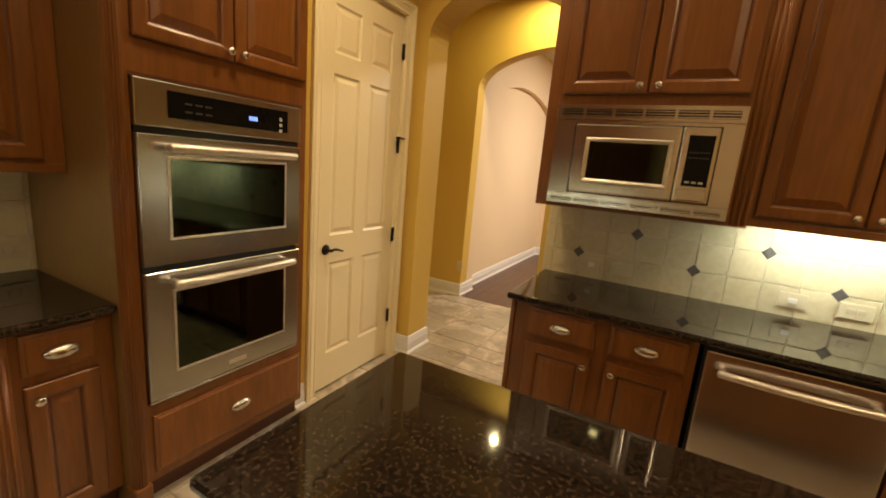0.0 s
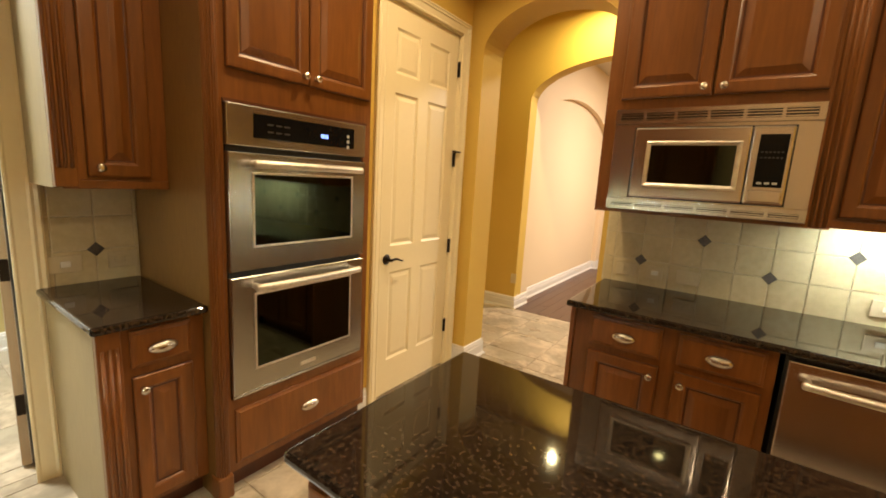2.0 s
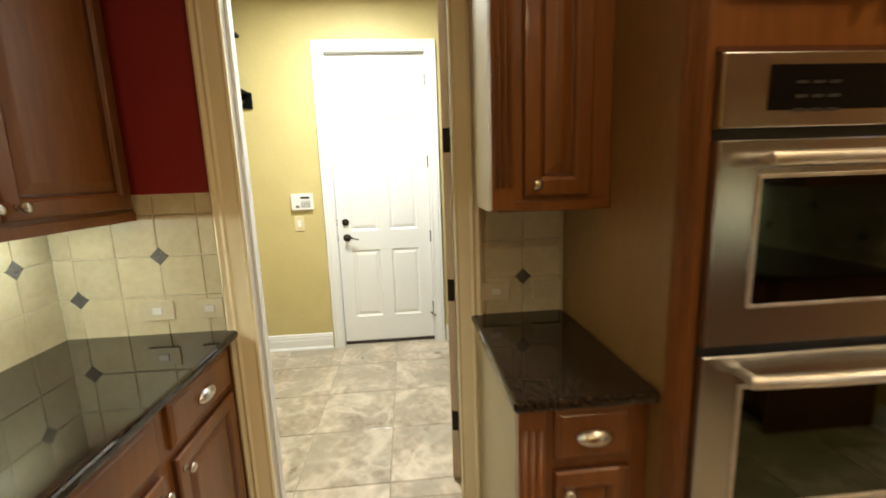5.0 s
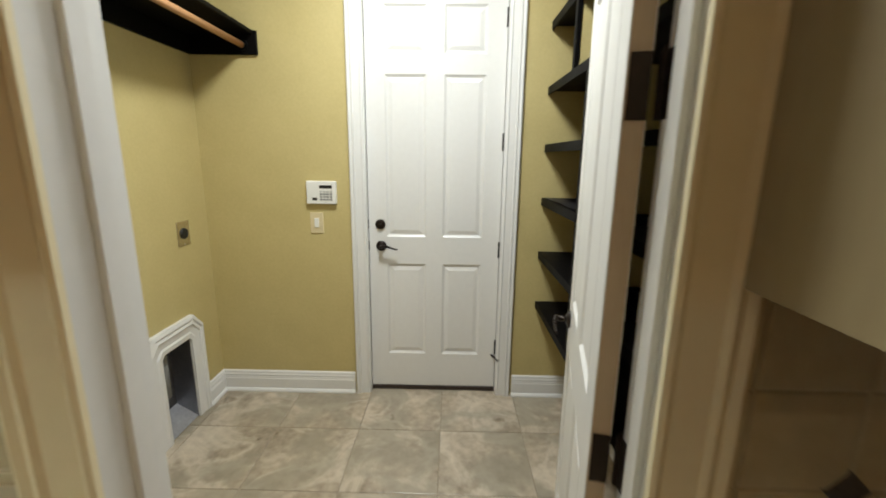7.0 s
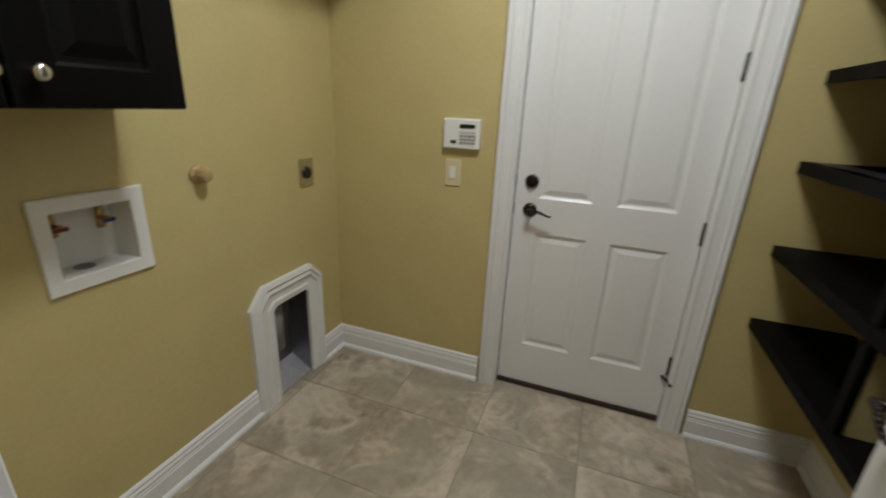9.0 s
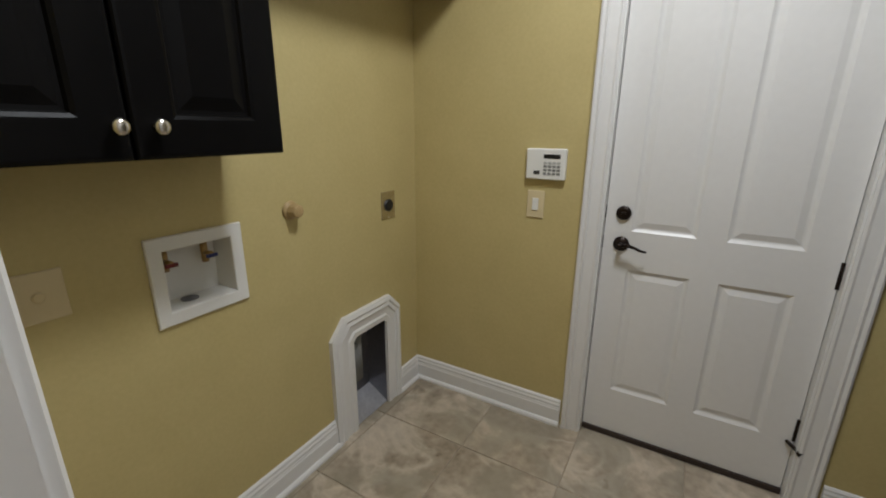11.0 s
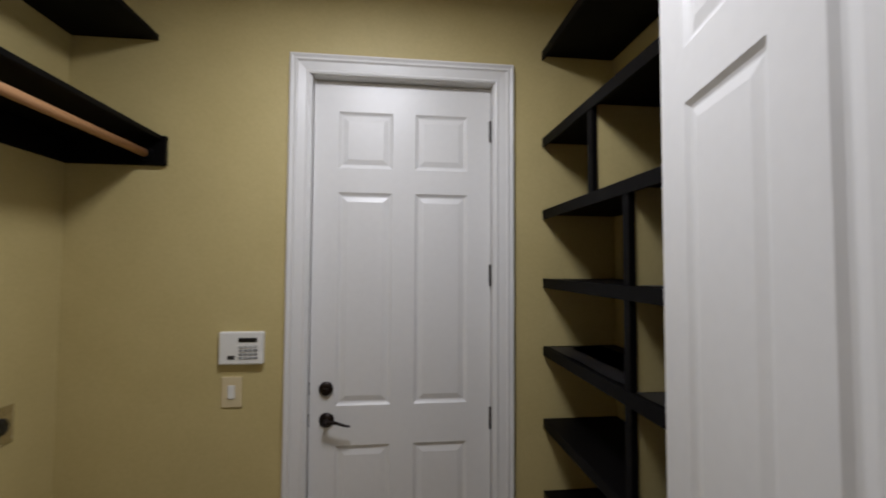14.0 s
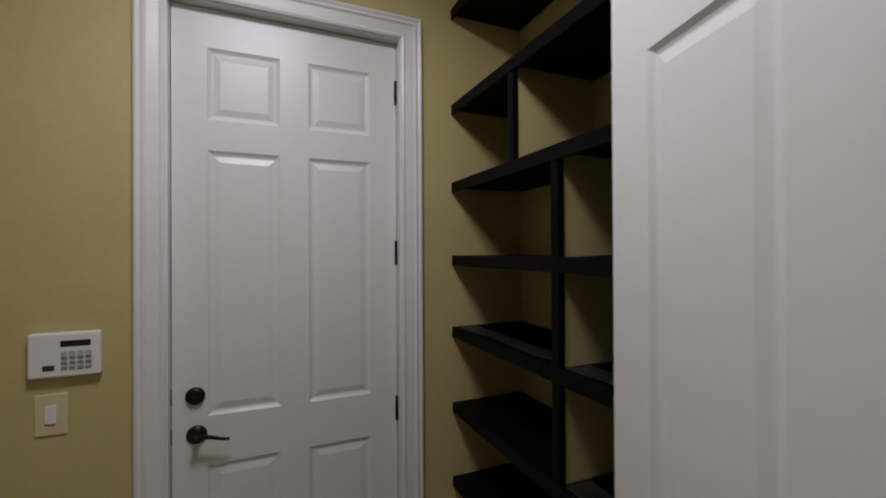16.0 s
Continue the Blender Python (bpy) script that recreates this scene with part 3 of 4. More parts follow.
def at(x, y, z, turn=0.0):
    return pose(x, y, z, 0, 0, turn)


# casings: laundry door, doorway both faces, pantry
casing(at(-4.062, -0.208, 0, FACE_EAST), 0.803, 2.462, "white", "white moulded casing round the laundry outer door")
jamb(at(-4.061, -0.224, 0, FACE_EAST), 0.835, 2.482, 0.138, "white", "white painted jamb of the laundry outer door")
casing(at(-2.11, -0.214, 0, FACE_EAST), 0.787, 2.448, "cream", "cream fluted casing round the laundry doorway", 0.112)
casing(at(-2.26, 0.622, 0, FACE_WEST), 0.858, 2.462, "white", "white moulded casing on the laundry face of the doorway")
jamb(at(-2.1075, -0.252, 0, FACE_EAST), 0.880, 2.47, 0.154, "white", "white painted jamb of the laundry doorway", 0.078)
casing(at(-1.46, 2.075, 0, FACE_EAST), 0.755, 2.455, "cream", "cream moulded casing round the pantry door", 0.085)
jamb(at(-1.4575, 2.06, 0, FACE_EAST), 0.785, 2.47, 0.138, "cream", "cream painted jamb of the pantry door", 0.055)


# ---- doors ----
def lever_set(parent, x, z, y, side, out=-1.0):
    """A round rose with a curved lever that points to side (+1: to +x)."""
    rose = lathe([(0.031, 0), (0.033, 0.003), (0.030, 0.008), (0.020, 0.012), (0.013, 0.016)], 24)
    if out > 0:
        moved(rose, Matrix.Diagonal((1, -1, 1, 1)))
    ro = part("rose", moved(rose, Matrix.Translation((x, y, z))), "bronze", parent, "dark bronze rose", True)
    bm = bmesh.new()
    rod(bm, (x, y, z), (x, y + out * 0.050, z), 0.010)
    last = Vector((x - side * 0.010, y + out * 0.048, z))
    for i in range(1, 9):
        u = i / 8
        p = Vector((x + side * 0.105 * u, y + out * (0.048 + 0.006 * math.sin(u * 3.1)), z + 0.007 * math.sin(u * math.pi * 1.6) - 0.006 * u * u))
        rod(bm, last, p, 0.0095 - 0.0045 * u, 0.0095 - 0.0048 * u, 10)
        last = p
    part("lever", bm, "bronze", parent, "dark bronze lever handle", True)


def hinge(parent, x, z, y, flag=False):
    bm = bmesh.new()
    rod(bm, (x, y - 0.006, z - 0.05), (x, y - 0.006, z + 0.05), 0.007, seg=10)
    rod(bm, (x, y - 0.006, z + 0.05), (x, y - 0.006, z + 0.058), 0.005, 0.002, 10)
    box(bm, x - 0.016, x + 0.014, y - 0.003, y + 0.001, z - 0.05, z + 0.05)
    if flag:
        rod(bm, (x - 0.030, y - 0.035, z + 0.055), (x + 0.028, y - 0.035, z + 0.055), 0.006, seg=8)
        rod(bm, (x, y - 0.006, z + 0.055), (x, y - 0.035, z + 0.055), 0.006, seg=8)
        rod(bm, (x - 0.030, y - 0.035, z + 0.055), (x - 0.030, y - 0.010, z + 0.055), 0.010, seg=8)
    part("hinge", bm, "bronze", parent, "dark bronze butt hinge")


ROWS_OF_PANELS = [(0.235, 0.838), (1.008, 1.945), (2.053, 2.309)]


def six_panels(w):
    a, b, c, d = w * 0.135, w * 0.437, w * 0.563, w * 0.865
    return [(x0, x1, z0, z1) for z0, z1 in ROWS_OF_PANELS for x0, x1 in ((a, b), (c, d))]


door_1 = thing("door_1", at(-4.108, -0.205, 0.018, FACE_EAST), "closed white six-panel laundry outer door with dark hardware", "door", "", "structure")
part("leaf", panel_leaf(0.797, 2.445, 0.04, six_panels(0.797)), "white", door_1)
part("sweep", solid(0.0, 0.797, -0.012, 0.03, -0.014, 0.010), "caulk", door_1, "dark rubber door sweep")
for z in (0.29, 0.935, 1.578, 2.243):
    hinge(door_1, 0.806, z, 0.0)
bm = bmesh.new()
rod(bm, (0.775, -0.002, 0.235), (0.810, -0.045, 0.225), 0.007, seg=8)
rod(bm, (0.810, -0.045, 0.225), (0.817, -0.058, 0.222), 0.012, seg=10)
part("door_stop", bm, "bronze", door_1, "dark hinge-pin door stop")
lever_set(door_1, 0.074, 0.950, 0.0, 1)
db = lathe([(0.029, 0), (0.031, 0.004), (0.028, 0.012), (0.016, 0.015)], 24)
part("deadbolt", moved(db, Matrix.Translation((0.070, 0, 1.085))), "bronze", door_1, "dark bronze round deadbolt", True)
part("thumb_turn", solid(0.060, 0.080, -0.028, -0.012, 1.080, 1.090, 0.002), "bronze", door_1)
for z in (0.950, 1.085):
    part("latch_plate", solid(-0.012, -0.001, -0.004, 0.03, z - 0.028, z + 0.028, 0.002), "bronze", door_1)

door_2 = thing("door_2", at(-1.478, 2.082, 0.012, FACE_EAST), "closed cream six-panel pantry door with dark lever", "door", "", "structure")
part("leaf", panel_leaf(0.742, 2.440, 0.035, six_panels(0.742)), "cream", door_2)
for z, flag in ((0.318, False), (0.950, False), (1.590, True), (2.215, False)):
    hinge(door_2, 0.746, z, -0.008, flag)
lever_set(door_2, 0.070, 0.925, 0.0, 1)

door_3 = thing("door_3", at(-2.272, 0.594, 0.012, 167.0), "open white six-panel door swung into the laundry", "door", "", "structure")
part("leaf", panel_leaf(0.815, 2.435, 0.036, six_panels(0.815)), "white", door_3)
part("hinge_edge", solid(-0.0022, -0.0002, 0.002, 0.034, 0.0, 2.435), "warm_lit_edge", door_3, "bare wood door edge, tinted beige by warm kitchen light")
to_leaf = at(-2.272, 0.594, 0.012, 167.0).inverted()
for z in (0.320, 0.960, 1.615, 2.245):
    bm = moved(solid(-0.0056, -0.0024, 0.001, 0.032, z - 0.05, z + 0.05, 0.001), at(-2.272, 0.594, 0.0, 167.0))
    rod(bm, (-2.2675, 0.611, z - 0.05), (-2.2675, 0.611, z + 0.05), 0.0085, seg=12)
    rod(bm, (-2.2675, 0.611, z + 0.05), (-2.2675, 0.611, z + 0.058), 0.006, 0.003, 12)
    box(bm, -2.2630, -2.2330, 0.6085, 0.6118, z - 0.05, z + 0.05)
    part("hinge", moved(bm, to_leaf), "bronze", door_3, "dark bronze butt hinge")
lever_set(door_3, 0.752, 0.930, 0.036, -1, 1.0)
lever_set(door_3, 0.752, 0.930, 0.0, -1)
part("latch_plate", solid(0.815, 0.818, 0.006, 0.030, 0.900, 0.960), "bronze", door_3)


# ---- kitchen cabinets and appliances ----
def cup_pull(parent, x, z, y=0.0):
    bm = bmesh.new()
    bmesh.ops.create_uvsphere(bm, u_segments=20, v_segments=10, radius=1.0)
    moved(bm, Matrix.Translation((x, y, z)) @ Matrix.Diagonal((0.055, 0.026, 0.027, 1)))
    for v in [v for v in bm.verts if v.co.y > y + 0.002]:
        v.co.y = y + 0.001
    part("cup_pull", bm, "nickel", parent, "oval brushed nickel cup pull", True)


KNOB = [(0.010, 0.0), (0.007, 0.004), (0.006, 0.012), (0.011, 0.017), (0.016, 0.022), (0.0165, 0.026), (0.013, 0.031), (0.006, 0.033)]


def knob(parent, x, z, y=0.0):
    part("knob", moved(lathe(KNOB, 18), Matrix.Translation((x, y, z))), "nickel", parent, "round brushed nickel knob", True)


def base_cabinet(m, w, label, depth=0.62, knob_side=1, top=0.868, group="base cabinets", left=0.034, right=0.034):
    """Drawer over a raised-panel door; the front at y=0, the frame behind it."""
    cab = thing("base_cabinet", m, label, "cabinet", group)
    part("body", solid(0.0, w, 0.020, depth, 0.105, top), "wood", cab)
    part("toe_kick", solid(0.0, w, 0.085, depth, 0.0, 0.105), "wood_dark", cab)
    d = part("drawer_front", slab_front(left, w - right, top - 0.170, top - 0.025), "wood", cab)
    cup_pull(d, (left + w - right) / 2, top - 0.105)
    d = part("cabinet_door", raised_door(left, w - right, 0.130, top - 0.205), "wood", cab)
    knob(d, (w - right - 0.030) if knob_side > 0 else left + 0.030, top - 0.255)
    return cab


def fluted_stile(parent, x0, x1, z0, z1):
    """A corner stile with three rounded flutes between plain ends; its back lies on the frame."""
    st = part("fluted_stile", solid(x0, x1, 0.002, 0.034, z0, z1, 0.004), "wood", parent, "fluted corner stile")
    for i in range(3):
        x = x0 + (x1 - x0) * (i + 0.75) / 3.5
        part("flute", rod(bmesh.new(), (x, 0.001, z0 + 0.07), (x, 0.001, z1 - 0.07), 0.0065, seg=10), "wood", st, "", True)


def upper_cabinet(m, w, z0, z1, label, doors=2, depth=0.33, knob_side=1, group="wall cabinets", wood="wood", left=0.025, right=0.025):
    cab = thing("wall_cabinet", m, label, "cabinet", group)
    part("body", solid(0.0, w, 0.020, depth, z0, z1), wood, cab)
    part("light_rail", solid(0.0, w, 0.012, 0.030, z0 - 0.022, z0 + 0.012, 0.003), wood, cab)
    each = (w - left - right) / doors
    for i in range(doors):
        x0, x1 = left + i * each + 0.003, left + (i + 1) * each - 0.003
        d = part("cabinet_door", raised_door(x0, x1, z0 + 0.025, z1 - 0.03), wood, cab)
        side = (1 if i % 2 == 0 else -1) if doors > 1 else knob_side
        knob(d, x1 - 0.034 if side > 0 else x0 + 0.034, z0 + 0.060)
    return cab


def worktop(x0, x1, y0, y1, z=0.90, thick=0.032, r=0.012):
    bm = solid(x0, x1, y0, y1, z - thick, z)
    bmesh.ops.bevel(bm, geom=[e for e in bm.edges], offset=r, segments=3, affect="EDGES", profile=0.5)
    return bm


# the tall oven cabinet with its corner column
oven_cab = thing("oven_cabinet", at(-1.392, 1.030, 0, FACE_EAST), "tall stained wood cabinet around the double oven", "cabinet")
part("side_panel", solid(0.0, 0.02, 0.012, 0.718, 0.0, 2.75), "olive", oven_cab, "brown stained cabinet side")
for x0, x1 in ((0.02, 0.070), (0.818, 0.868)):
    part("stile", solid(x0, x1, 0.0, 0.718, 0.10, 2.75), "wood", oven_cab)
part("upper_body", solid(0.0702, 0.8178, 0.0, 0.718, 1.716, 2.75), "wood", oven_cab)
part("lower_body", solid(0.0702, 0.8178, 0.0, 0.718, 0.10, 0.452), "wood", oven_cab)
part("back_panel", solid(0.0702, 0.8178, 0.60, 0.718, 0.452, 1.716), "wood_dark", oven_cab)
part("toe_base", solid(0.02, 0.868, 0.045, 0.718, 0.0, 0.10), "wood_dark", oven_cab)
bm = bmesh.new()
rings = []
for z in (0.10, 2.75):
    rings.append([bm.verts.new((0.028 + (0.025 + 0.0035 * math.cos(16 * math.tau * i / 96)) * math.cos(math.tau * i / 96), 0.006 + (0.025 + 0.0035 * math.cos(16 * math.tau * i / 96)) * math.sin(math.tau * i / 96), z)) for i in range(96)])
for i in range(96):
    bm.faces.new((rings[0][i], rings[0][(i + 1) % 96], rings[1][(i + 1) % 96], rings[1][i]))
part("corner_column", bm, "wood", oven_cab, "rounded fluted corner column", True)
part("column_foot", solid(-0.006, 0.062, -0.028, 0.05, 0.0, 0.11, 0.008), "wood", oven_cab)
part("moulding", boxes((0.068, 0.835, -0.006, 0.0, 1.716, 1.728)), "wood_dark", oven_cab)
d = part("drawer_front", slab_front(0.085, 0.845, 0.140, 0.400, -0.018), "wood", oven_cab)
cup_pull(d, 0.470, 0.268, -0.018)
for x0, x1, k in ((0.083, 0.460, 0.432), (0.466, 0.850, 0.496)):
    d = part("cabinet_door", raised_door(x0, x1, 1.845, 2.70, -0.020), "wood", oven_cab)
    knob(d, k, 1.880, -0.020)


def bowed_handle(x0, x1, z, y, r=0.0170, bow=0.012):
    bm = bmesh.new()
    pts = [(x0 - 0.004, y + 0.004)] + [(x0 + (x1 - x0) * i / 20, y - bow * math.sin(math.pi * i / 20)) for i in range(21)] + [(x1 + 0.004, y + 0.004)]
    rings = []
    for i, (px, py) in enumerate(pts):
        rr = r * (0.55 if i in (0, len(pts) - 1) else 1.0)
        rings.append([bm.verts.new((px, py + rr * math.cos(math.tau * k / 16), z + rr * math.sin(math.tau * k / 16))) for k in range(16)])
    for p, q in zip(rings, rings[1:]):
        for k in range(16):
            bm.faces.new((p[k], p[(k + 1) % 16], q[(k + 1) % 16], q[k]))
    bm.faces.new(rings[0])
    bm.faces.new(rings[-1])
    for x in (x0 + 0.018, x1 - 0.018):
        rod(bm, (x, y, z), (x, y + 0.05, z), r * 0.8, seg=12)
    bmesh.ops.recalc_face_normals(bm, faces=bm.faces)
    return bm


oven = thing("double_oven", at(-1.384, 1.103, 0.455, FACE_EAST), "stainless steel built-in double wall oven with black windows", "oven")
W = 0.742
part("housing", solid(0.006, W - 0.006, 0.012, 0.53, 0.0, 1.257), "black", oven)
panel = part("control_panel", solid(0.0, W, -0.012, 0.020, 1.094, 1.258, 0.004), "steel", oven)
part("touch_panel", solid(0.112, 0.662, -0.0145, -0.011, 1.132, 1.230, 0.001), "pad", panel, "black glass control panel")
part("clock_display", boxes(*[(0.452 + i * 0.011, 0.460 + i * 0.011, -0.0160, -0.0148, 1.166, 1.184) for i in range(4)]), "display", panel, "glowing blue clock digits")
for i in range(3):
    part("key", solid(0.612, 0.626, -0.0160, -0.0148, 1.130 + i * 0.026, 1.145 + i * 0.026), "mark", panel)
    for j in range(3):
        part("key_label", solid(0.175 + j * 0.040, 0.203 + j * 0.040, -0.0156, -0.0148, 1.128 + i * 0.030, 1.135 + i * 0.030), "mark_dim", panel)
for z0, z1 in ((0.573, 1.069), (0.018, 0.549)):
    bm = bmesh.new()
    rings_on(bm, 0.0, W, z0, z1, [(0, 0.016), (0, -0.014), (0.004, -0.018), (0.010, -0.018)], 0.0)
    bmesh.ops.recalc_face_normals(bm, faces=bm.faces)
    dr = part("oven_door", bm, "steel", oven, "brushed steel oven door")
    wz0, wz1 = z0 + 0.108, z1 - 0.088
    bm = bmesh.new()
    x0, x1, y = 0.108, W - 0.100, -0.0185
    for q in ((x0 - 0.010, x1 + 0.010, wz0 - 0.010, wz0), (x0 - 0.010, x1 + 0.010, wz1, wz1 + 0.010), (x0 - 0.010, x0, wz0, wz1), (x1, x1 + 0.010, wz0, wz1)):
        box(bm, q[0], q[1], y - 0.004, y + 0.002, q[2], q[3], 0.0015)
    part("window_frame", bm, "handle", dr, "bright steel window frame")
    part("window", solid(x0, x1, y - 0.0015, y + 0.001, wz0, wz1), "glass", dr, "dark reflective oven window")
    part("handle", bowed_handle(0.085, W - 0.075, z1 - 0.045, -0.068), "handle", dr, "bowed satin metal handle", True)
part("badge", solid(0.335, 0.425, -0.0200, -0.0182, 0.052, 0.070), "handle", oven, "small metal name badge")
part("bottom_trim", solid(0.0, W, -0.010, 0.016, 0.0, 0.014, 0.002), "steel", oven)

# the small counter beside the laundry doorway
base = base_cabinet(at(-1.442, 0.690, 0, FACE_EAST), 0.337, "narrow stained wood base cabinet beside the laundry doorway", 0.66, -1, left=0.074, right=0.052)
part("end_panel", solid(-0.028, -0.0002, 0.035, 0.66, 0.0, 0.868), "cream_panel", base, "cream painted end panel")
fluted_stile(base, -0.028, 0.046, 0.0, 0.866)
single("countertop", worktop(-2.108, -1.403, 0.640, 1.028), "granite", "polished dark brown granite top on the narrow cabinet", "countertop", "granite countertops")
up = upper_cabinet(at(-1.705, 0.676, 0, FACE_EAST), 0.352, 1.372, 2.70, "narrow stained wood wall cabinet beside the oven", 1, 0.397, -1, left=0.074, right=0.062)
part("end_panel", solid(-0.022, -0.0002, 0.035, 0.397, 1.352, 2.70), "cream_panel", up, "cream painted end panel")
fluted_stile(up, -0.022, 0.046, 1.356, 2.70)

# the north run
for x, w, k, gap in ((-0.305, 0.435, 1, 0.080), (0.130, 0.385, -1, 0.034)):
    base_cabinet(at(x, 2.300, 0, FACE_SOUTH), w, "stained wood base cabinet with a drawer over a door", 0.64, k, left=gap)
base_cabinet(at(1.175, 2.300, 0), 0.45, "stained wood base cabinet beyond the dishwasher", 0.64, 1)
base_cabinet(at(1.625, 2.300, 0), 0.45, "stained wood base cabinet beyond the dishwasher", 0.64, -1)
part("end_stile", solid(-0.326, -0.3055, 2.304, 2.94, 0.0, 0.868), "wood", thing("cabinet_end_panel", at(0, 0, 0), "stained wood end panel of the cabinet run", "cabinet panel"))
single("countertop", worktop(-0.345, 2.10, 2.262, 2.953), "granite", "long polished dark brown granite countertop with eased edge", "countertop", "granite countertops")
dw = thing("dishwasher", at(0.530, 2.292, 0), "stainless steel dishwasher with a bowed bar handle", "dishwasher")
part("tub", solid(0.004, 0.626, 0.03, 0.60, 0.10, 0.864), "black", dw)
part("toe_panel", solid(0.004, 0.626, 0.06, 0.10, 0.0, 0.10), "black", dw)
part("door_panel", solid(0.012, 0.618, -0.012, 0.03, 0.105, 0.845, 0.005), "steel_soft", dw, "plain brushed steel front")
part("handle", bowed_handle(0.060, 0.570, 0.775, -0.058, 0.0155, 0.016), "handle", dw, "bowed satin metal handle", True)

mic_cab = thing("microwave_cabinet", at(-0.302, 2.415, 0), "stained wood wall cabinet around a built-in microwave", "cabinet", "wall cabinets")
for x0, x1 in ((0.0, 0.055), (0.820, 0.895)):
    part("stile", solid(x0, x1, 0.0, 0.535, 1.352, 2.75), "wood", mic_cab)
part("upper_body", solid(0.0552, 0.8198, 0.0, 0.535, 1.836, 2.75), "wood", mic_cab)
part("bottom_board", solid(0.0552, 0.8198, 0.0, 0.535, 1.352, 1.368), "wood", mic_cab)
for i in range(3):
    part("flute", rod(bmesh.new(), (0.836 + i * 0.021, 0.002, 1.36), (0.836 + i * 0.021, 0.002, 2.74), 0.008, seg=12), "wood", mic_cab, "rounded wooden flute", True)
for x0, x1, k in ((0.070, 0.432, 0.403), (0.442, 0.812, 0.476)):
    d = part("cabinet_door", raised_door(x0, x1, 1.882, 2.70, -0.020), "wood", mic_cab)
    knob(d, k, 1.912, -0.020)
mw = thing("microwave", at(-0.243, 2.398, 1.372), "built-in stainless steel microwave with vented trim kit", "microwave")
bm = bmesh.new()
box(bm, 0.0, 0.758, 0.0, 0.02, 0.052, 0.392)
part("trim_panel", bm, "steel_soft", mw, "brushed steel surround")
for z0, z1 in ((0.394, 0.460), (0.0, 0.050)):
    bm = boxes((0.0, 0.758, -0.008, 0.016, z0, z0 + 0.014), (0.0, 0.758, -0.008, 0.016, z1 - 0.018, z1))
    for i in range(7):
        x = 0.0 + i * 0.758 / 6
        box(bm, max(0, x - 0.022 if i in (0, 6) else x - 0.006), min(0.758, x + 0.022 if i in (0, 6) else x + 0.006), -0.007, 0.016, z0 + 0.014, z1 - 0.018)
    st = part("vent_strip", bm, "steel_soft", mw, "steel vent strip with dark slots")
    part("slot_backing", solid(0.02, 0.738, 0.010, 0.018, z0 + 0.012, z1 - 0.016), "black", st)
    n = 3 if z1 > 0.2 else 2
    for i in range(n):
        zz = z0 + 0.014 + (i + 0.5) * (z1 - 0.018 - z0 - 0.014) / n
        part("slat", solid(0.02, 0.738, 0.0, 0.010, zz - 0.0025, zz + 0.0025), "steel_soft", st)
part("case", solid(0.092, 0.684, -0.006, 0.30, 0.056, 0.378), "black", mw)
dr = part("microwave_door", solid(0.100, 0.541, -0.030, -0.006, 0.060, 0.374, 0.008), "steel_soft", mw, "brushed steel door")
bm = bmesh.new()
rings_on(bm, 0.155, 0.516, 0.110, 0.314, [(0, 0.0), (0.0, -0.006), (0.006, -0.009), (0.012, -0.007), (0.018, -0.002), (0.020, -0.002)], -0.030)
bmesh.ops.recalc_face_normals(bm, faces=bm.faces)
part("window_frame", bm, "handle", dr, "polished window surround")
part("window", solid(0.174, 0.497, -0.0335, -0.0302, 0.129, 0.295), "glass", dr, "dark reflective window")
cp = part("control_panel", solid(0.543, 0.678, -0.030, -0.006, 0.060, 0.374, 0.008), "steel_soft", mw)
part("key_pad", solid(0.570, 0.664, -0.0315, -0.029, 0.131, 0.340, 0.002), "pad", cp, "black keypad with printed keys")
for i in range(2):
    for j in range(6):
        part("key_label", solid(0.580 + j * 0.013, 0.588 + j * 0.013, -0.0322, -0.0316, 0.245 + i * 0.022, 0.251 + i * 0.022), "mark_dim", cp)
for j in range(3):
    part("start_key", solid(0.582 + j * 0.025, 0.599 + j * 0.025, -0.0324, -0.0316, 0.143, 0.151), "mark", cp)
part("door_button", solid(0.556, 0.668, -0.034, -0.029, 0.070, 0.118, 0.004), "steel_soft", cp)
for x, w in ((0.612, 0.80), (1.420, 0.72)):
    upper_cabinet(at(x, 2.620, 0), w, 1.372, 2.70, "stained wood wall cabinet with raised panel doors", 2, 0.325)


def light_strip(m, w, mat):
    st = thing("under_cabinet_light", m, "slim lit under-cabinet light strip", "light", "under-cabinet lights")
    part("housing", solid(0, w, 0.0, 0.05, 0.010, 0.026, 0.003), "plastic", st)
    part("tube", solid(0.02, w - 0.02, 0.008, 0.042, 0.0, 0.011, 0.003), mat, st, "glowing pale light tube")


light_strip(at(0.68, 2.76, 1.345), 0.62, "tube")
light_strip(at(1.45, 2.76, 1.345), 0.62, "tube")

# the south run
for x, w, k in ((-1.610, 0.482, -1), (-1.010, 0.60, 1), (-0.410, 0.60, -1), (0.190, 0.60, 1), (0.790, 0.60, -1)):
    cab = base_cabinet(at(x, -0.318, 0, FACE_NORTH), w, "stained wood base cabinet with a drawer over a door", 0.61, k)
    if x < -1.6:
        part("filler_strip", solid(0.4822, 0.4985, -0.016, 0.05, 0.0, 0.866), "wood", cab)
single("countertop", worktop(-2.108, 1.20, -0.928, -0.288), "granite", "polished dark brown granite countertop beside the laundry doorway", "countertop", "granite countertops")
for x in (-1.052, 0.0):
    upper_cabinet(at(x, -0.588, 0, FACE_NORTH), 1.048, 1.365, 2.70, "dark stained wall cabinet with raised panel doors", 2, 0.325)
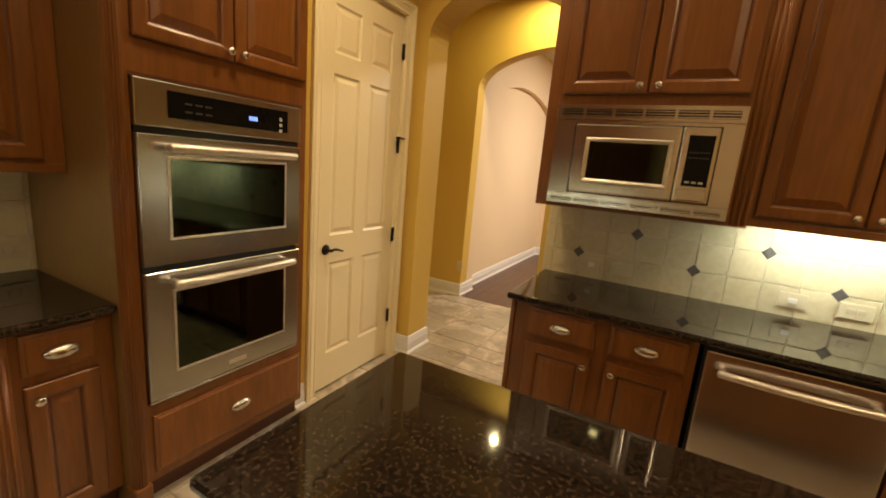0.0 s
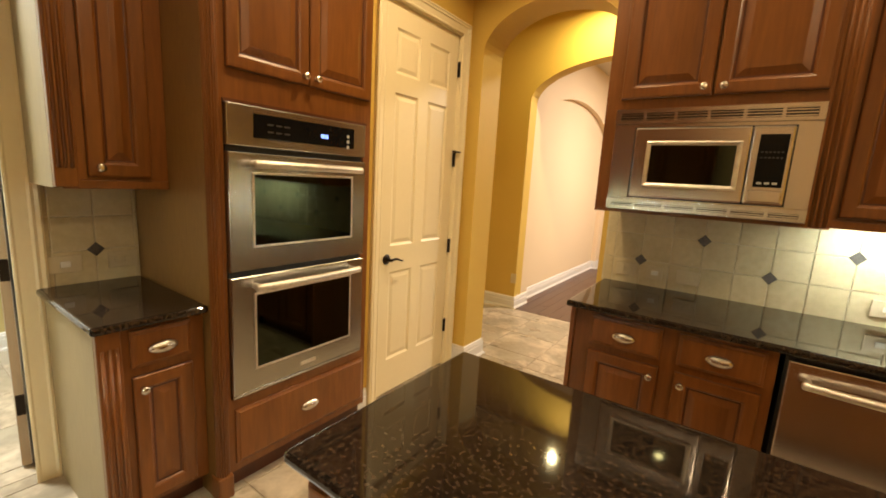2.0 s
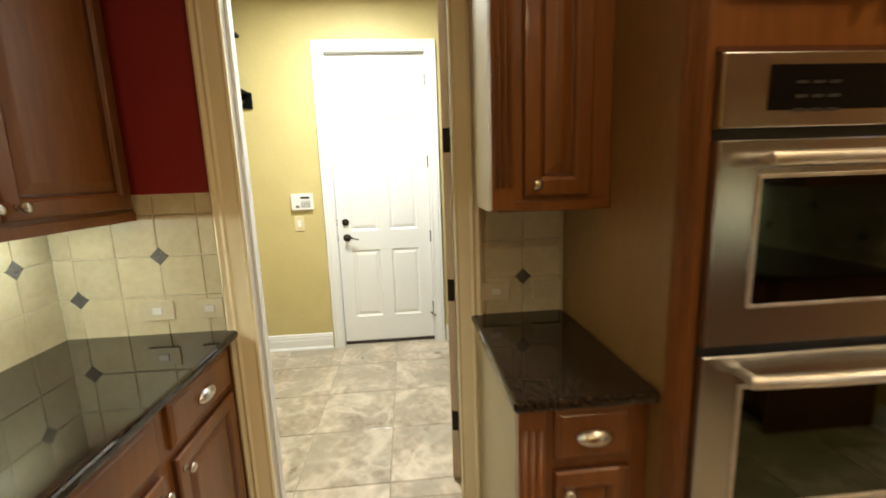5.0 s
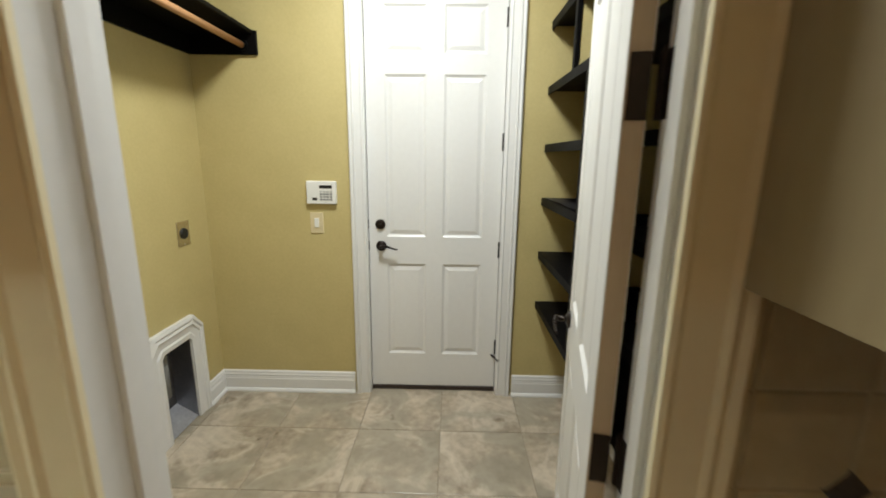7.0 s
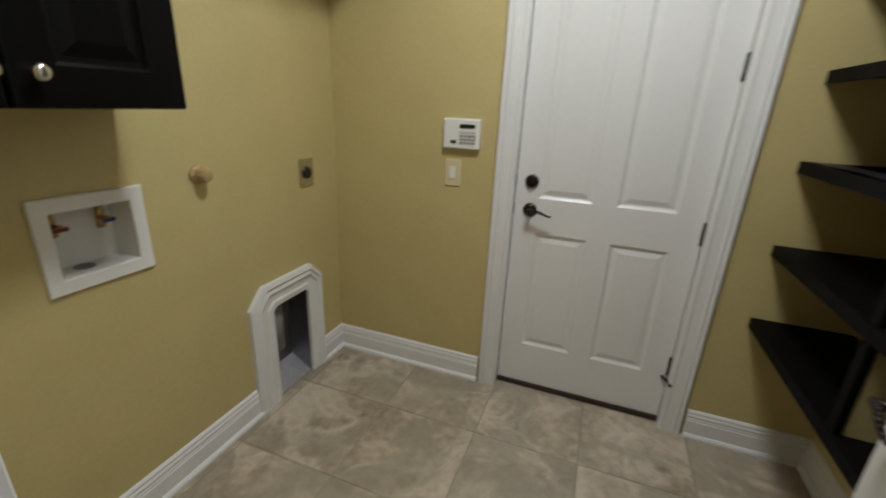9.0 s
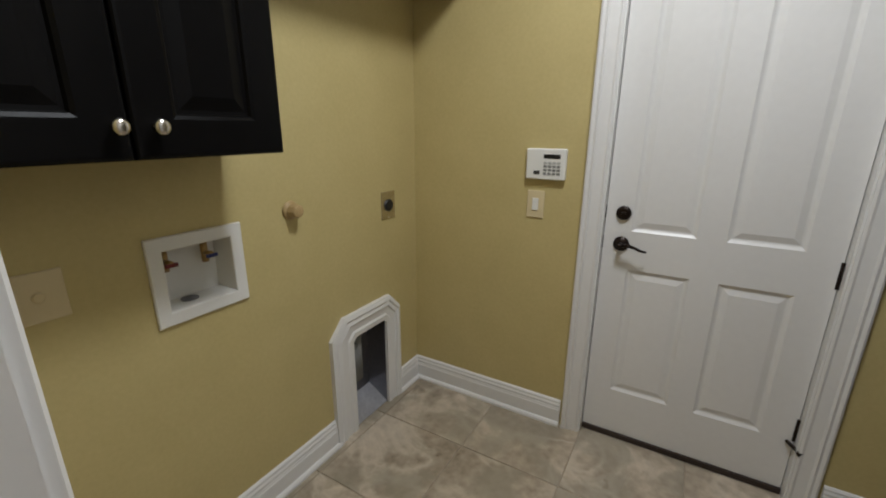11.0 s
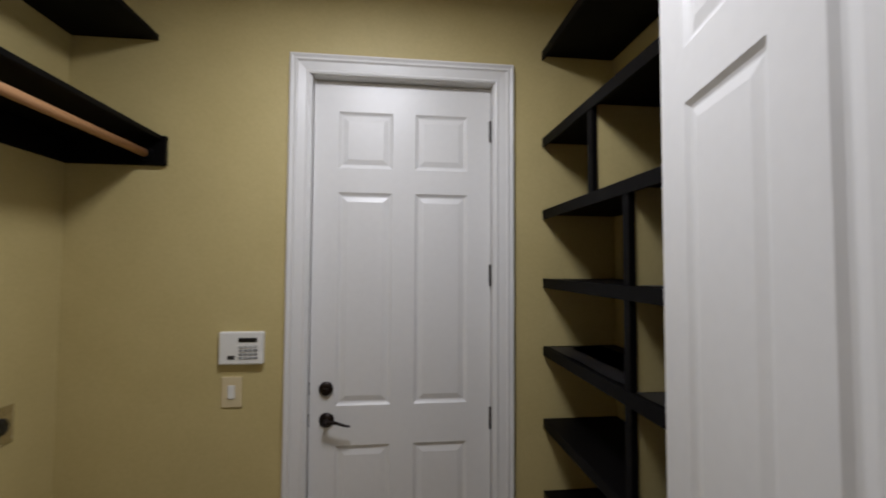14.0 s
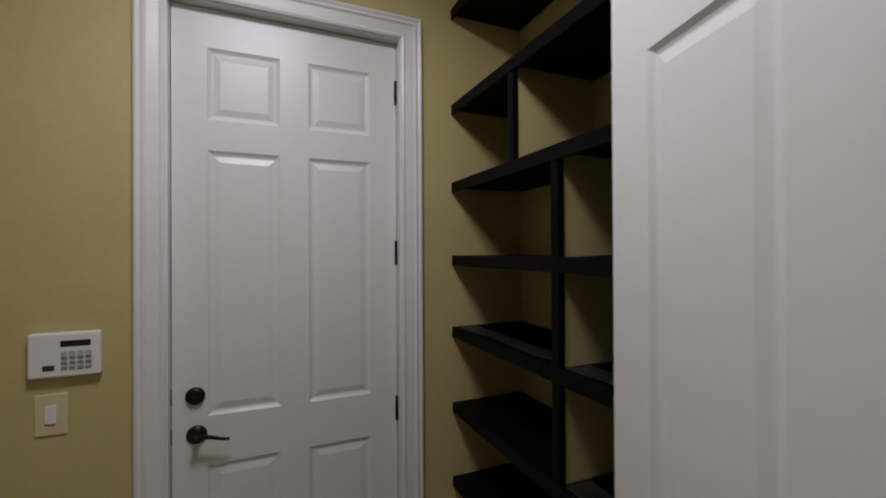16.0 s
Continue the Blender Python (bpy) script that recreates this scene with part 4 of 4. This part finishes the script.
light_strip(at(-1.95, -0.80, 1.338), 0.80, "tube_dim")
light_strip(at(-0.95, -0.80, 1.338), 0.80, "tube_dim")

# the island
island = thing("kitchen_island", at(0, 0, 0), "stained wood kitchen island base", "kitchen island")
part("body", solid(-0.345, 1.62, 0.725, 1.332, 0.10, 0.868), "wood", island)
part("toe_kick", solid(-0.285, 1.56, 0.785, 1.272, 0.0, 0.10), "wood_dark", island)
for x0, x1 in ((-0.33, 0.14), (0.15, 0.62), (0.63, 1.10), (1.11, 1.60)):
    part("cabinet_door", moved(raised_door(x0, x1, 0.13, 0.84), Matrix.Translation((0, 0.705, 0))), "wood", island)
part("end_panel", moved(raised_door(0.0, 0.60, 0.12, 0.85), at(-0.346, 1.330, 0, FACE_WEST)), "wood", island)
single("island_countertop", worktop(-0.386, 1.66, 0.685, 1.373), "granite", "polished dark brown granite island top with eased edge", "countertop", "granite countertops")

# ---- laundry things ----
cab = thing("wall_cabinet", at(-2.268, -0.876, 0, FACE_NORTH), "black-brown painted laundry wall cabinet with two doors", "cabinet")
part("body", solid(0.0, 0.732, 0.020, 0.296, 1.378, 2.60), "espresso", cab)
for x0, x1, k in ((0.006, 0.363, 0.338), (0.369, 0.727, 0.412)):
    d = part("cabinet_door", raised_door(x0, x1, 1.380, 2.595, 0.0, 0.02, 0.092, False), "espresso", cab)
    knob(d, k, 1.445)

shelf = thing("hanging_shelf", at(0, 0, 0), "black-brown painted shelf with cleats over the hanging rod", "shelf")
part("board", solid(-4.039, -3.003, -1.172, -0.800, 2.148, 2.168, 0.003), "espresso_rough", shelf)
part("end_cleat", solid(-4.060, -4.040, -1.172, -0.785, 2.046, 2.168, 0.002), "espresso_rough", shelf)
part("back_cleat", solid(-4.038, -3.003, -1.172, -1.152, 2.046, 2.147, 0.002), "espresso_rough", shelf)
part("hanging_rod", rod(bmesh.new(), (-4.040, -0.860, 2.092), (-3.003, -0.860, 2.092), 0.0165, seg=20), "dowel", shelf, "bare wooden hanging rod", True)
part("rod_bracket", boxes((-3.066, -3.046, -0.905, -0.815, 2.112, 2.147), (-3.066, -3.046, -0.905, -0.880, 2.074, 2.112), (-3.066, -3.046, -0.880, -0.815, 2.064, 2.074)), "espresso", shelf, "dark rod bracket")
part("rod_socket", moved(lathe([(0.030, 0), (0.030, 0.010), (0.020, 0.012)], 20), at(-4.040, -0.860, 2.092, FACE_EAST)), "espresso", shelf)
shelf = thing("upper_shelf", at(0, 0, 0), "black-brown painted shelf high above the hanging rod", "shelf")
part("board", solid(-4.060, -3.003, -1.172, -0.835, 2.575, 2.600, 0.003), "espresso_rough", shelf)

unit = thing("shelving_unit", at(0, 0, 0), "black painted built-in shelving with empty uneven compartments", "shelving unit")
for top in (2.632, 2.225, 1.893, 1.583, 1.280, 0.959, 0.644):
    s = part("shelf_board", solid(-4.060, -2.45, 0.833, 1.168, top - 0.022, top, 0.002), "espresso_rough", unit)
    part("front_lip", solid(-4.060, -2.45, 0.823, 0.8325, top - 0.042, top + 0.001, 0.002), "espresso_rough", s)
for x, z0, z1 in ((-3.596, 1.894, 2.202), (-3.372, 0.645, 0.936), (-3.372, 0.960, 1.257), (-3.372, 1.281, 1.560), (-3.372, 1.584, 1.870)):
    d = part("divider", solid(x - 0.013, x + 0.013, 0.848, 1.168, z0, z1), "tan", unit, "khaki painted divider")
    part("divider_edge", solid(x - 0.017, x + 0.017, 0.827, 0.8478, z0, z1, 0.002), "espresso_rough", d, "black painted front edge")


def liner(x0, x1, z, rise):
    """A strip of shelf paper with a curling front edge."""
    bm = bmesh.new()
    rows = []
    for i in range(13):
        u = i / 12
        x = x0 + (x1 - x0) * u
        lift = rise * (0.4 + 0.6 * math.sin(2.2 + 5.1 * u) ** 2) * (0.35 + 0.65 * u)
        rows.append([bm.verts.new((x, 0.838 + dy, z + 0.002 + lift * f)) for dy, f in ((0.0, 1.0), (0.012, 0.55), (0.035, 0.15), (0.09, 0.0), (0.25, 0.0))])
    for a, b in zip(rows, rows[1:]):
        for j in range(4):
            bm.faces.new((a[j], a[j + 1], b[j + 1], b[j]))
    bmesh.ops.solidify(bm, geom=bm.faces[:], thickness=0.0012)
    return bm


for x0, x1, z in ((-3.35, -3.02, 1.583), (-3.35, -3.02, 1.280), (-3.35, -2.95, 0.959), (-4.02, -3.42, 1.280)):
    single("shelf_liner", liner(x0, x1, z, 0.010), "galvanised", "curled edge of dull shelf paper on a black shelf", "shelf paper", "shelf papers")

# alarm keypad and switch beside the outer door
kp = thing("alarm_keypad", at(-4.062, -0.556, 1.228, FACE_EAST), "white plastic alarm keypad with small dark display", "keypad")
part("case", solid(0.0, 0.176, -0.026, 0.0, 0.0, 0.134, 0.006), "plastic", kp)
part("display", solid(0.078, 0.152, -0.0275, -0.0262, 0.092, 0.110, 0.0005), "black", kp, "dark display window")
for i in range(4):
    for j in range(4):
        part("key", solid(0.080 + j * 0.0195, 0.0955 + j * 0.0195, -0.0285, -0.0262, 0.022 + i * 0.0155, 0.0325 + i * 0.0155, 0.001), "key_grey" if i < 3 else "mark", kp)
part("label", solid(0.036, 0.064, -0.0270, -0.0262, 0.022, 0.038), "mark_dim", kp, "small dark printed mark")
sw = thing("light_switch", at(-4.062, -0.548, 1.050, FACE_EAST), "almond plastic rocker light switch", "light switch")
part("plate", solid(0.0, 0.080, -0.006, 0.0, 0.0, 0.126, 0.003), "almond", sw)
part("rocker", solid(0.026, 0.054, -0.011, -0.0062, 0.036, 0.092, 0.002), "plastic", sw, "pale rocker")

# utility fittings on the laundry south wall
bx = thing("washer_outlet_box", at(-2.736, -1.174, 0.880, FACE_NORTH), "white recessed washing machine outlet box with two valves", "outlet box")
bm = bmesh.new()
loops = []
for inset, d in ((0.0, 0.0), (0.0, -0.008), (0.003, -0.011), (0.038, -0.011), (0.041, -0.008), (0.041, 0.092)):
    loops.append([bm.verts.new(p) for p in ((inset, d, inset), (0.290 - inset, d, inset), (0.290 - inset, d, 0.266 - inset), (inset, d, 0.266 - inset))])
for p, q in zip(loops, loops[1:]):
    for k in range(4):
        bm.faces.new((p[k], p[(k + 1) % 4], q[(k + 1) % 4], q[k]))
bm.faces.new(loops[-1])
bmesh.ops.recalc_face_normals(bm, faces=bm.faces)
part("moulded_box", bm, "plastic", bx, "white plastic flanged recess")
part("drain", moved(lathe([(0.026, 0.0), (0.026, 0.002), (0.020, 0.002), (0.018, 0.001)], 20, "z"), Matrix.Translation((0.125, 0.050, 0.0436))), "galvanised", bx, "grey drain opening")
for x, mat in ((0.068, "valve_red"), (0.190, "valve_blue")):
    bm = rod(bmesh.new(), (x, 0.045, 0.2222), (x, 0.045, 0.150), 0.011, seg=12)
    rod(bm, (x, 0.045, 0.180), (x, 0.005, 0.180), 0.009, seg=12)
    v = part("valve", bm, "brass", bx, "brass water valve", True)
    part("valve_handle", solid(x - 0.018, x + 0.018, 0.0, 0.010, 0.170, 0.182, 0.003), mat, v)

cap = thing("capped_pipe", at(-3.236, -1.174, 1.150, FACE_NORTH), "tan round capped pipe fitting on the wall", "pipe cap")
part("escutcheon", lathe([(0.034, 0.0), (0.036, 0.004), (0.030, 0.010), (0.024, 0.014)], 24), "cork", cap, smooth=True)
part("cap", lathe([(0.024, 0.012), (0.026, 0.020), (0.026, 0.042), (0.022, 0.050), (0.010, 0.053)], 8), "cork", cap)

dr = thing("dryer_outlet", at(-3.767, -1.174, 1.014, FACE_NORTH), "steel plate dryer outlet with a black socket", "outlet")
part("plate", solid(0.0, 0.106, -0.005, 0.0, 0.0, 0.134, 0.002), "nickel", dr)
part("socket", moved(lathe([(0.030, 0), (0.030, 0.006), (0.026, 0.010)], 24), Matrix.Translation((0.053, -0.004, 0.067))), "black", dr, "round black socket")
for x, z in ((0.040, 0.062), (0.066, 0.062), (0.053, 0.085)):
    part("slot", solid(x - 0.003, x + 0.003, -0.0155, -0.0139, z - 0.008, z + 0.008), "mark_dim", dr)
bl = thing("outlet", at(-2.452, -1.174, 1.003, FACE_NORTH), "almond square outlet plate low on the laundry wall", "outlet")
part("plate", solid(0.0, 0.106, -0.006, 0.0, 0.0, 0.122, 0.003), "almond", bl)
part("socket", moved(lathe([(0.013, 0.0), (0.013, 0.003), (0.009, 0.005), (0.004, 0.005)], 20), Matrix.Translation((0.053, -0.006, 0.061))), "almond", bl, "round almond centre socket")

# the framed opening for the dryer vent
vent = thing("dryer_vent_recess", at(-3.390, -1.174, 0.0, FACE_NORTH), "white framed floor-level recess with a galvanised metal lining", "vent recess")


def vent_outline(o, cut):
    """An outline grown by o from the opening, with cut upper corners."""
    x0, x1, z1 = 0.124 - o * 1.30, 0.375 + o * 0.98, 0.499 + o * 1.15
    return [(x0, 0.0), (x0, z1 - cut), (x0 + cut, z1), (x1 - cut, z1), (x1, z1 - cut), (x1, 0.0)]


bm = bmesh.new()
loops = []
for o, d, c in ((0.0, 0.0, 0.022), (0.0, 0.016, 0.022), (0.022, 0.020, 0.034), (0.030, 0.014, 0.038), (0.060, 0.018, 0.056), (0.066, 0.026, 0.060), (0.082, 0.020, 0.068), (0.090, 0.028, 0.073), (0.108, 0.022, 0.084), (0.108, 0.0, 0.084)):
    loops.append([bm.verts.new((x, -d, z)) for x, z in vent_outline(o, c)])
for a, b in zip(loops, loops[1:]):
    for i in range(5):
        bm.faces.new((a[i], a[i + 1], b[i + 1], b[i]))
bmesh.ops.recalc_face_normals(bm, faces=bm.faces)
part("frame", bm, "white", vent, "white moulded frame with cut corners")
part("lining", boxes((0.1355, 0.1385, 0.0, 0.125, 0.0, 0.490), (0.3715, 0.3745, 0.0, 0.125, 0.0, 0.490), (0.1385, 0.3715, 0.122, 0.125, 0.0, 0.490), (0.1385, 0.3715, 0.0, 0.122, 0.486, 0.489)), "galvanised", vent, "grey galvanised lining")
bm = bmesh.new()
bm.faces.new([bm.verts.new(p) for p in ((0.139, 0.0, 0.004), (0.371, 0.0, 0.004), (0.371, 0.121, 0.080), (0.139, 0.121, 0.080))])
bmesh.ops.solidify(bm, geom=bm.faces[:], thickness=0.003)
part("sloped_pan", bm, "bright_pan", vent, "bright sloping metal pan")
part("duct", rod(bmesh.new(), (0.205, 0.072, 0.486), (0.205, 0.072, 0.22), 0.044, seg=24), "key_grey", vent, "grey round duct end", True)

# ---- small kitchen and ceiling fittings ----
def wall_plate(m, w, label, kind_of):
    """A stone-look plate lying on its side, with its inner device."""
    pl = thing("outlet" if kind_of == "outlet" else "light_switch", m, label, kind_of, "backsplash plates")
    part("plate", solid(0.0, w, -0.009, 0.0, 0.0, 0.078, 0.003), "ivory", pl)
    if kind_of == "outlet":
        for x in (w / 2 - 0.020, w / 2 + 0.020):
            part("socket", solid(x - 0.015, x + 0.015, -0.012, -0.0092, 0.024, 0.054, 0.003), "ivory", pl)
    else:
        part("rocker", solid(w / 2 - 0.018, w / 2 + 0.018, -0.016, -0.0092, 0.026, 0.052, 0.002), "plastic", pl)


for y, w, k in ((0.685, 0.118, "light switch"), (0.899, 0.118, "outlet")):
    wall_plate(at(-2.102, y, 0.955, FACE_EAST), w, "stone-coloured plate in the tile backsplash", k)
for y, w, k in ((-0.633, 0.118, "light switch"), (-0.431, 0.100, "light switch")):
    wall_plate(at(-2.102, y, 0.955, FACE_EAST), w, "stone-coloured plate in the tile backsplash", k)
for x, w, k in ((-0.275, 0.108, "outlet"), (-0.100, 0.082, "light switch"), (0.054, 0.118, "outlet"), (0.860, 0.118, "light switch"), (1.096, 0.130, "outlet")):
    wall_plate(at(x, 2.947, 0.945), w, "stone-coloured plate in the tile backsplash", k)
pl = thing("outlet", at(-1.780, 4.61, 0.30), "almond outlet low on the hall wall", "outlet")
part("plate", solid(0.0, 0.07, -0.006, 0.0, 0.0, 0.115, 0.003), "almond", pl)


def can_light(x, y, power_mat="bulb"):
    c = thing("recessed_light", at(x, y, C), "round recessed ceiling light with a white trim, inferred or added unseen", "ceiling light", "recessed ceiling lights")
    part("trim_ring", lathe([(0.041, 0.0), (0.085, 0.0), (0.088, -0.004), (0.084, -0.008), (0.064, -0.008), (0.041, -0.002)], 28, "z"), "white", c, smooth=True)
    part("bulb", lathe([(0.001, -0.003), (0.038, -0.003), (0.040, -0.0015), (0.001, -0.001)], 24, "z"), power_mat, c, "glowing lamp face")


# Fixtures also go to the unseen lamps added in kitchen and far room.
for x, y in KITCHEN_CANS_AND_FILL + HALL_CANS + ROOM_FILL:
    can_light(x, y)
c = thing("ceiling_light", at(*LAUNDRY_LAMP, LAUNDRY_CEIL), "round flush laundry ceiling light with frosted glass", "ceiling light")
part("pan", lathe([(0.150, 0.0), (0.150, -0.025), (0.145, -0.030), (0.020, -0.030)], 32, "z"), "nickel", c, smooth=True)
part("glass_dome", lathe([(0.140, -0.031), (0.138, -0.045), (0.120, -0.070), (0.085, -0.088), (0.040, -0.096), (0.004, -0.098)], 32, "z"), "dome", c, "lit frosted glass bowl", True)

# ---- tiles of walls and floors ----
TILE, GAP, THICK = 0.1545, 0.0042, 0.008
tile_meshes = {}


def tile_mesh(name, w, h, t, bevel, mat):
    key = (name, round(w, 3), round(h, 3))
    if key not in tile_meshes:
        bm = bmesh.new()
        rings_on(bm, -w / 2, w / 2, -h / 2, h / 2, [(0, t), (0, bevel), (bevel * 0.35, bevel * 0.3), (bevel, 0)], 0.0)
        bmesh.ops.recalc_face_normals(bm, faces=bm.faces)
        tile_meshes[key] = mesh_of(name, bm, M[mat])
    return tile_meshes[key]


def splash(wall, m, u0, u1, z0, z1, phase, accents):
    """Square tiles over u0..u1 and z0..z1 of a face; m turns (u, -out, z) into the world."""
    part("grout", moved(solid(u0 - 0.008, u1 + 0.006, -0.003, -0.0005, z0, z1), m), "grout", wall)
    us, zs = [u0], [z0]
    k = math.ceil((u0 - phase) / TILE + 0.08)
    while phase + k * TILE < u1 - 0.012:
        us.append(phase + k * TILE)
        k += 1
    us.append(u1)
    z = 1.050
    while z > z0 + 0.012 + TILE:
        z -= TILE
    while z < z1 - 0.012:
        if z > z0 + 0.012:
            zs.append(z)
        z += TILE
    zs.append(z1)
    for a, b in zip(us, us[1:]):
        for c, d in zip(zs, zs[1:]):
            ob = new("tile", tile_mesh("tile", b - a - GAP, d - c - GAP, THICK - 0.003, 0.003, "tile"))
            ob.parent = wall
            tilt = random.uniform(-0.4, 0.4)
            ob.matrix_basis = m @ pose((a + b) / 2, -THICK + random.uniform(-0.0006, 0.0006), (c + d) / 2, tilt, 0, random.uniform(-0.3, 0.3))
    for u, z in accents:
        ob = new("accent_tile", tile_mesh("accent_tile", 0.048, 0.048, 0.006, 0.002, "accent"))
        ob.parent = wall
        ob.matrix_basis = m @ pose(u, -THICK - 0.0025, z, 0, 45, 0)


def zigzag(u0, n, step, z0=1.050):
    return [(u0 + i * step, z0 + (TILE if i % 2 else 0.0)) for i in range(n)]


splash(wall_north, at(0, 2.955, 0), -0.352, 2.08, 0.890, 1.371, -0.145, zigzag(-0.145, 8, 2 * TILE))
splash(wall_west, at(-2.11, 0, 0, FACE_EAST), -0.9215, -0.330, 0.890, 1.437, -0.544, [(-0.544, 1.2045), (-0.853, 1.050)])
splash(wall_west_end, at(-2.11, 0, 0, FACE_EAST), 0.682, 1.029, 0.890, 1.371, 0.858, [(0.858, 1.050)])
splash(wall_south, at(0, -0.93, 0, FACE_NORTH), -1.2, 2.1015, 0.890, 1.364, 1.95, zigzag(1.95 - 9 * 2 * TILE, 10, 2 * TILE))


def paving(x0, x1, y0, y1, px, py, pitch, gap=0.006):
    """Square floor tiles clipped to a rectangle."""
    def cuts(a, b, phase):
        k = math.ceil((a - phase) / pitch + 0.05)
        out = [a]
        while phase + k * pitch < b - 0.02:
            out.append(phase + k * pitch)
            k += 1
        return out + [b]
    xs, ys = cuts(x0, x1, px), cuts(y0, y1, py)
    for a, b in zip(xs, xs[1:]):
        for c, d in zip(ys, ys[1:]):
            ob = new("floor_tile", tile_mesh("floor_tile", b - a - gap, d - c - gap, 0.006, 0.0025, "floor_tile"))
            ob.parent = floor
            ob.matrix_basis = pose((a + b) / 2, (c + d) / 2, random.uniform(-0.0004, 0.0004), -90, 0, 0)


paving(-4.18, -2.187, -1.174, 1.17, -3.672, -0.205, 0.457)
paving(-2.187, -2.10, -0.252, 0.628, -2.10, -0.205, 0.457)
paving(-2.10, 3.6, -0.93, 2.955, -1.387, -0.205, 0.457)
paving(-1.35, -0.39, 2.955, 3.23, -1.387, -0.205, 0.457)
paving(-3.3, 3.6, 3.23, 4.61, -1.387, -0.205, 0.457)
bm = bmesh.new()
x = -1.80
row = 0
while x < 3.6:
    y = 4.61 - (row * 0.37) % 1.1
    while y < 9.4:
        a, b = max(4.61, y), min(9.4, y + 1.1)
        if b - a > 0.02:
            box(bm, x + 0.0012, x + 0.1238, a + 0.0012, b - 0.0012, -0.006, 0.001)
        y += 1.1
    x += 0.125
    row += 1
planks = part("floor_plank", bm, "plank", floor, "dark reddish brown floorboards")
tagged(planks, kind="stuff")
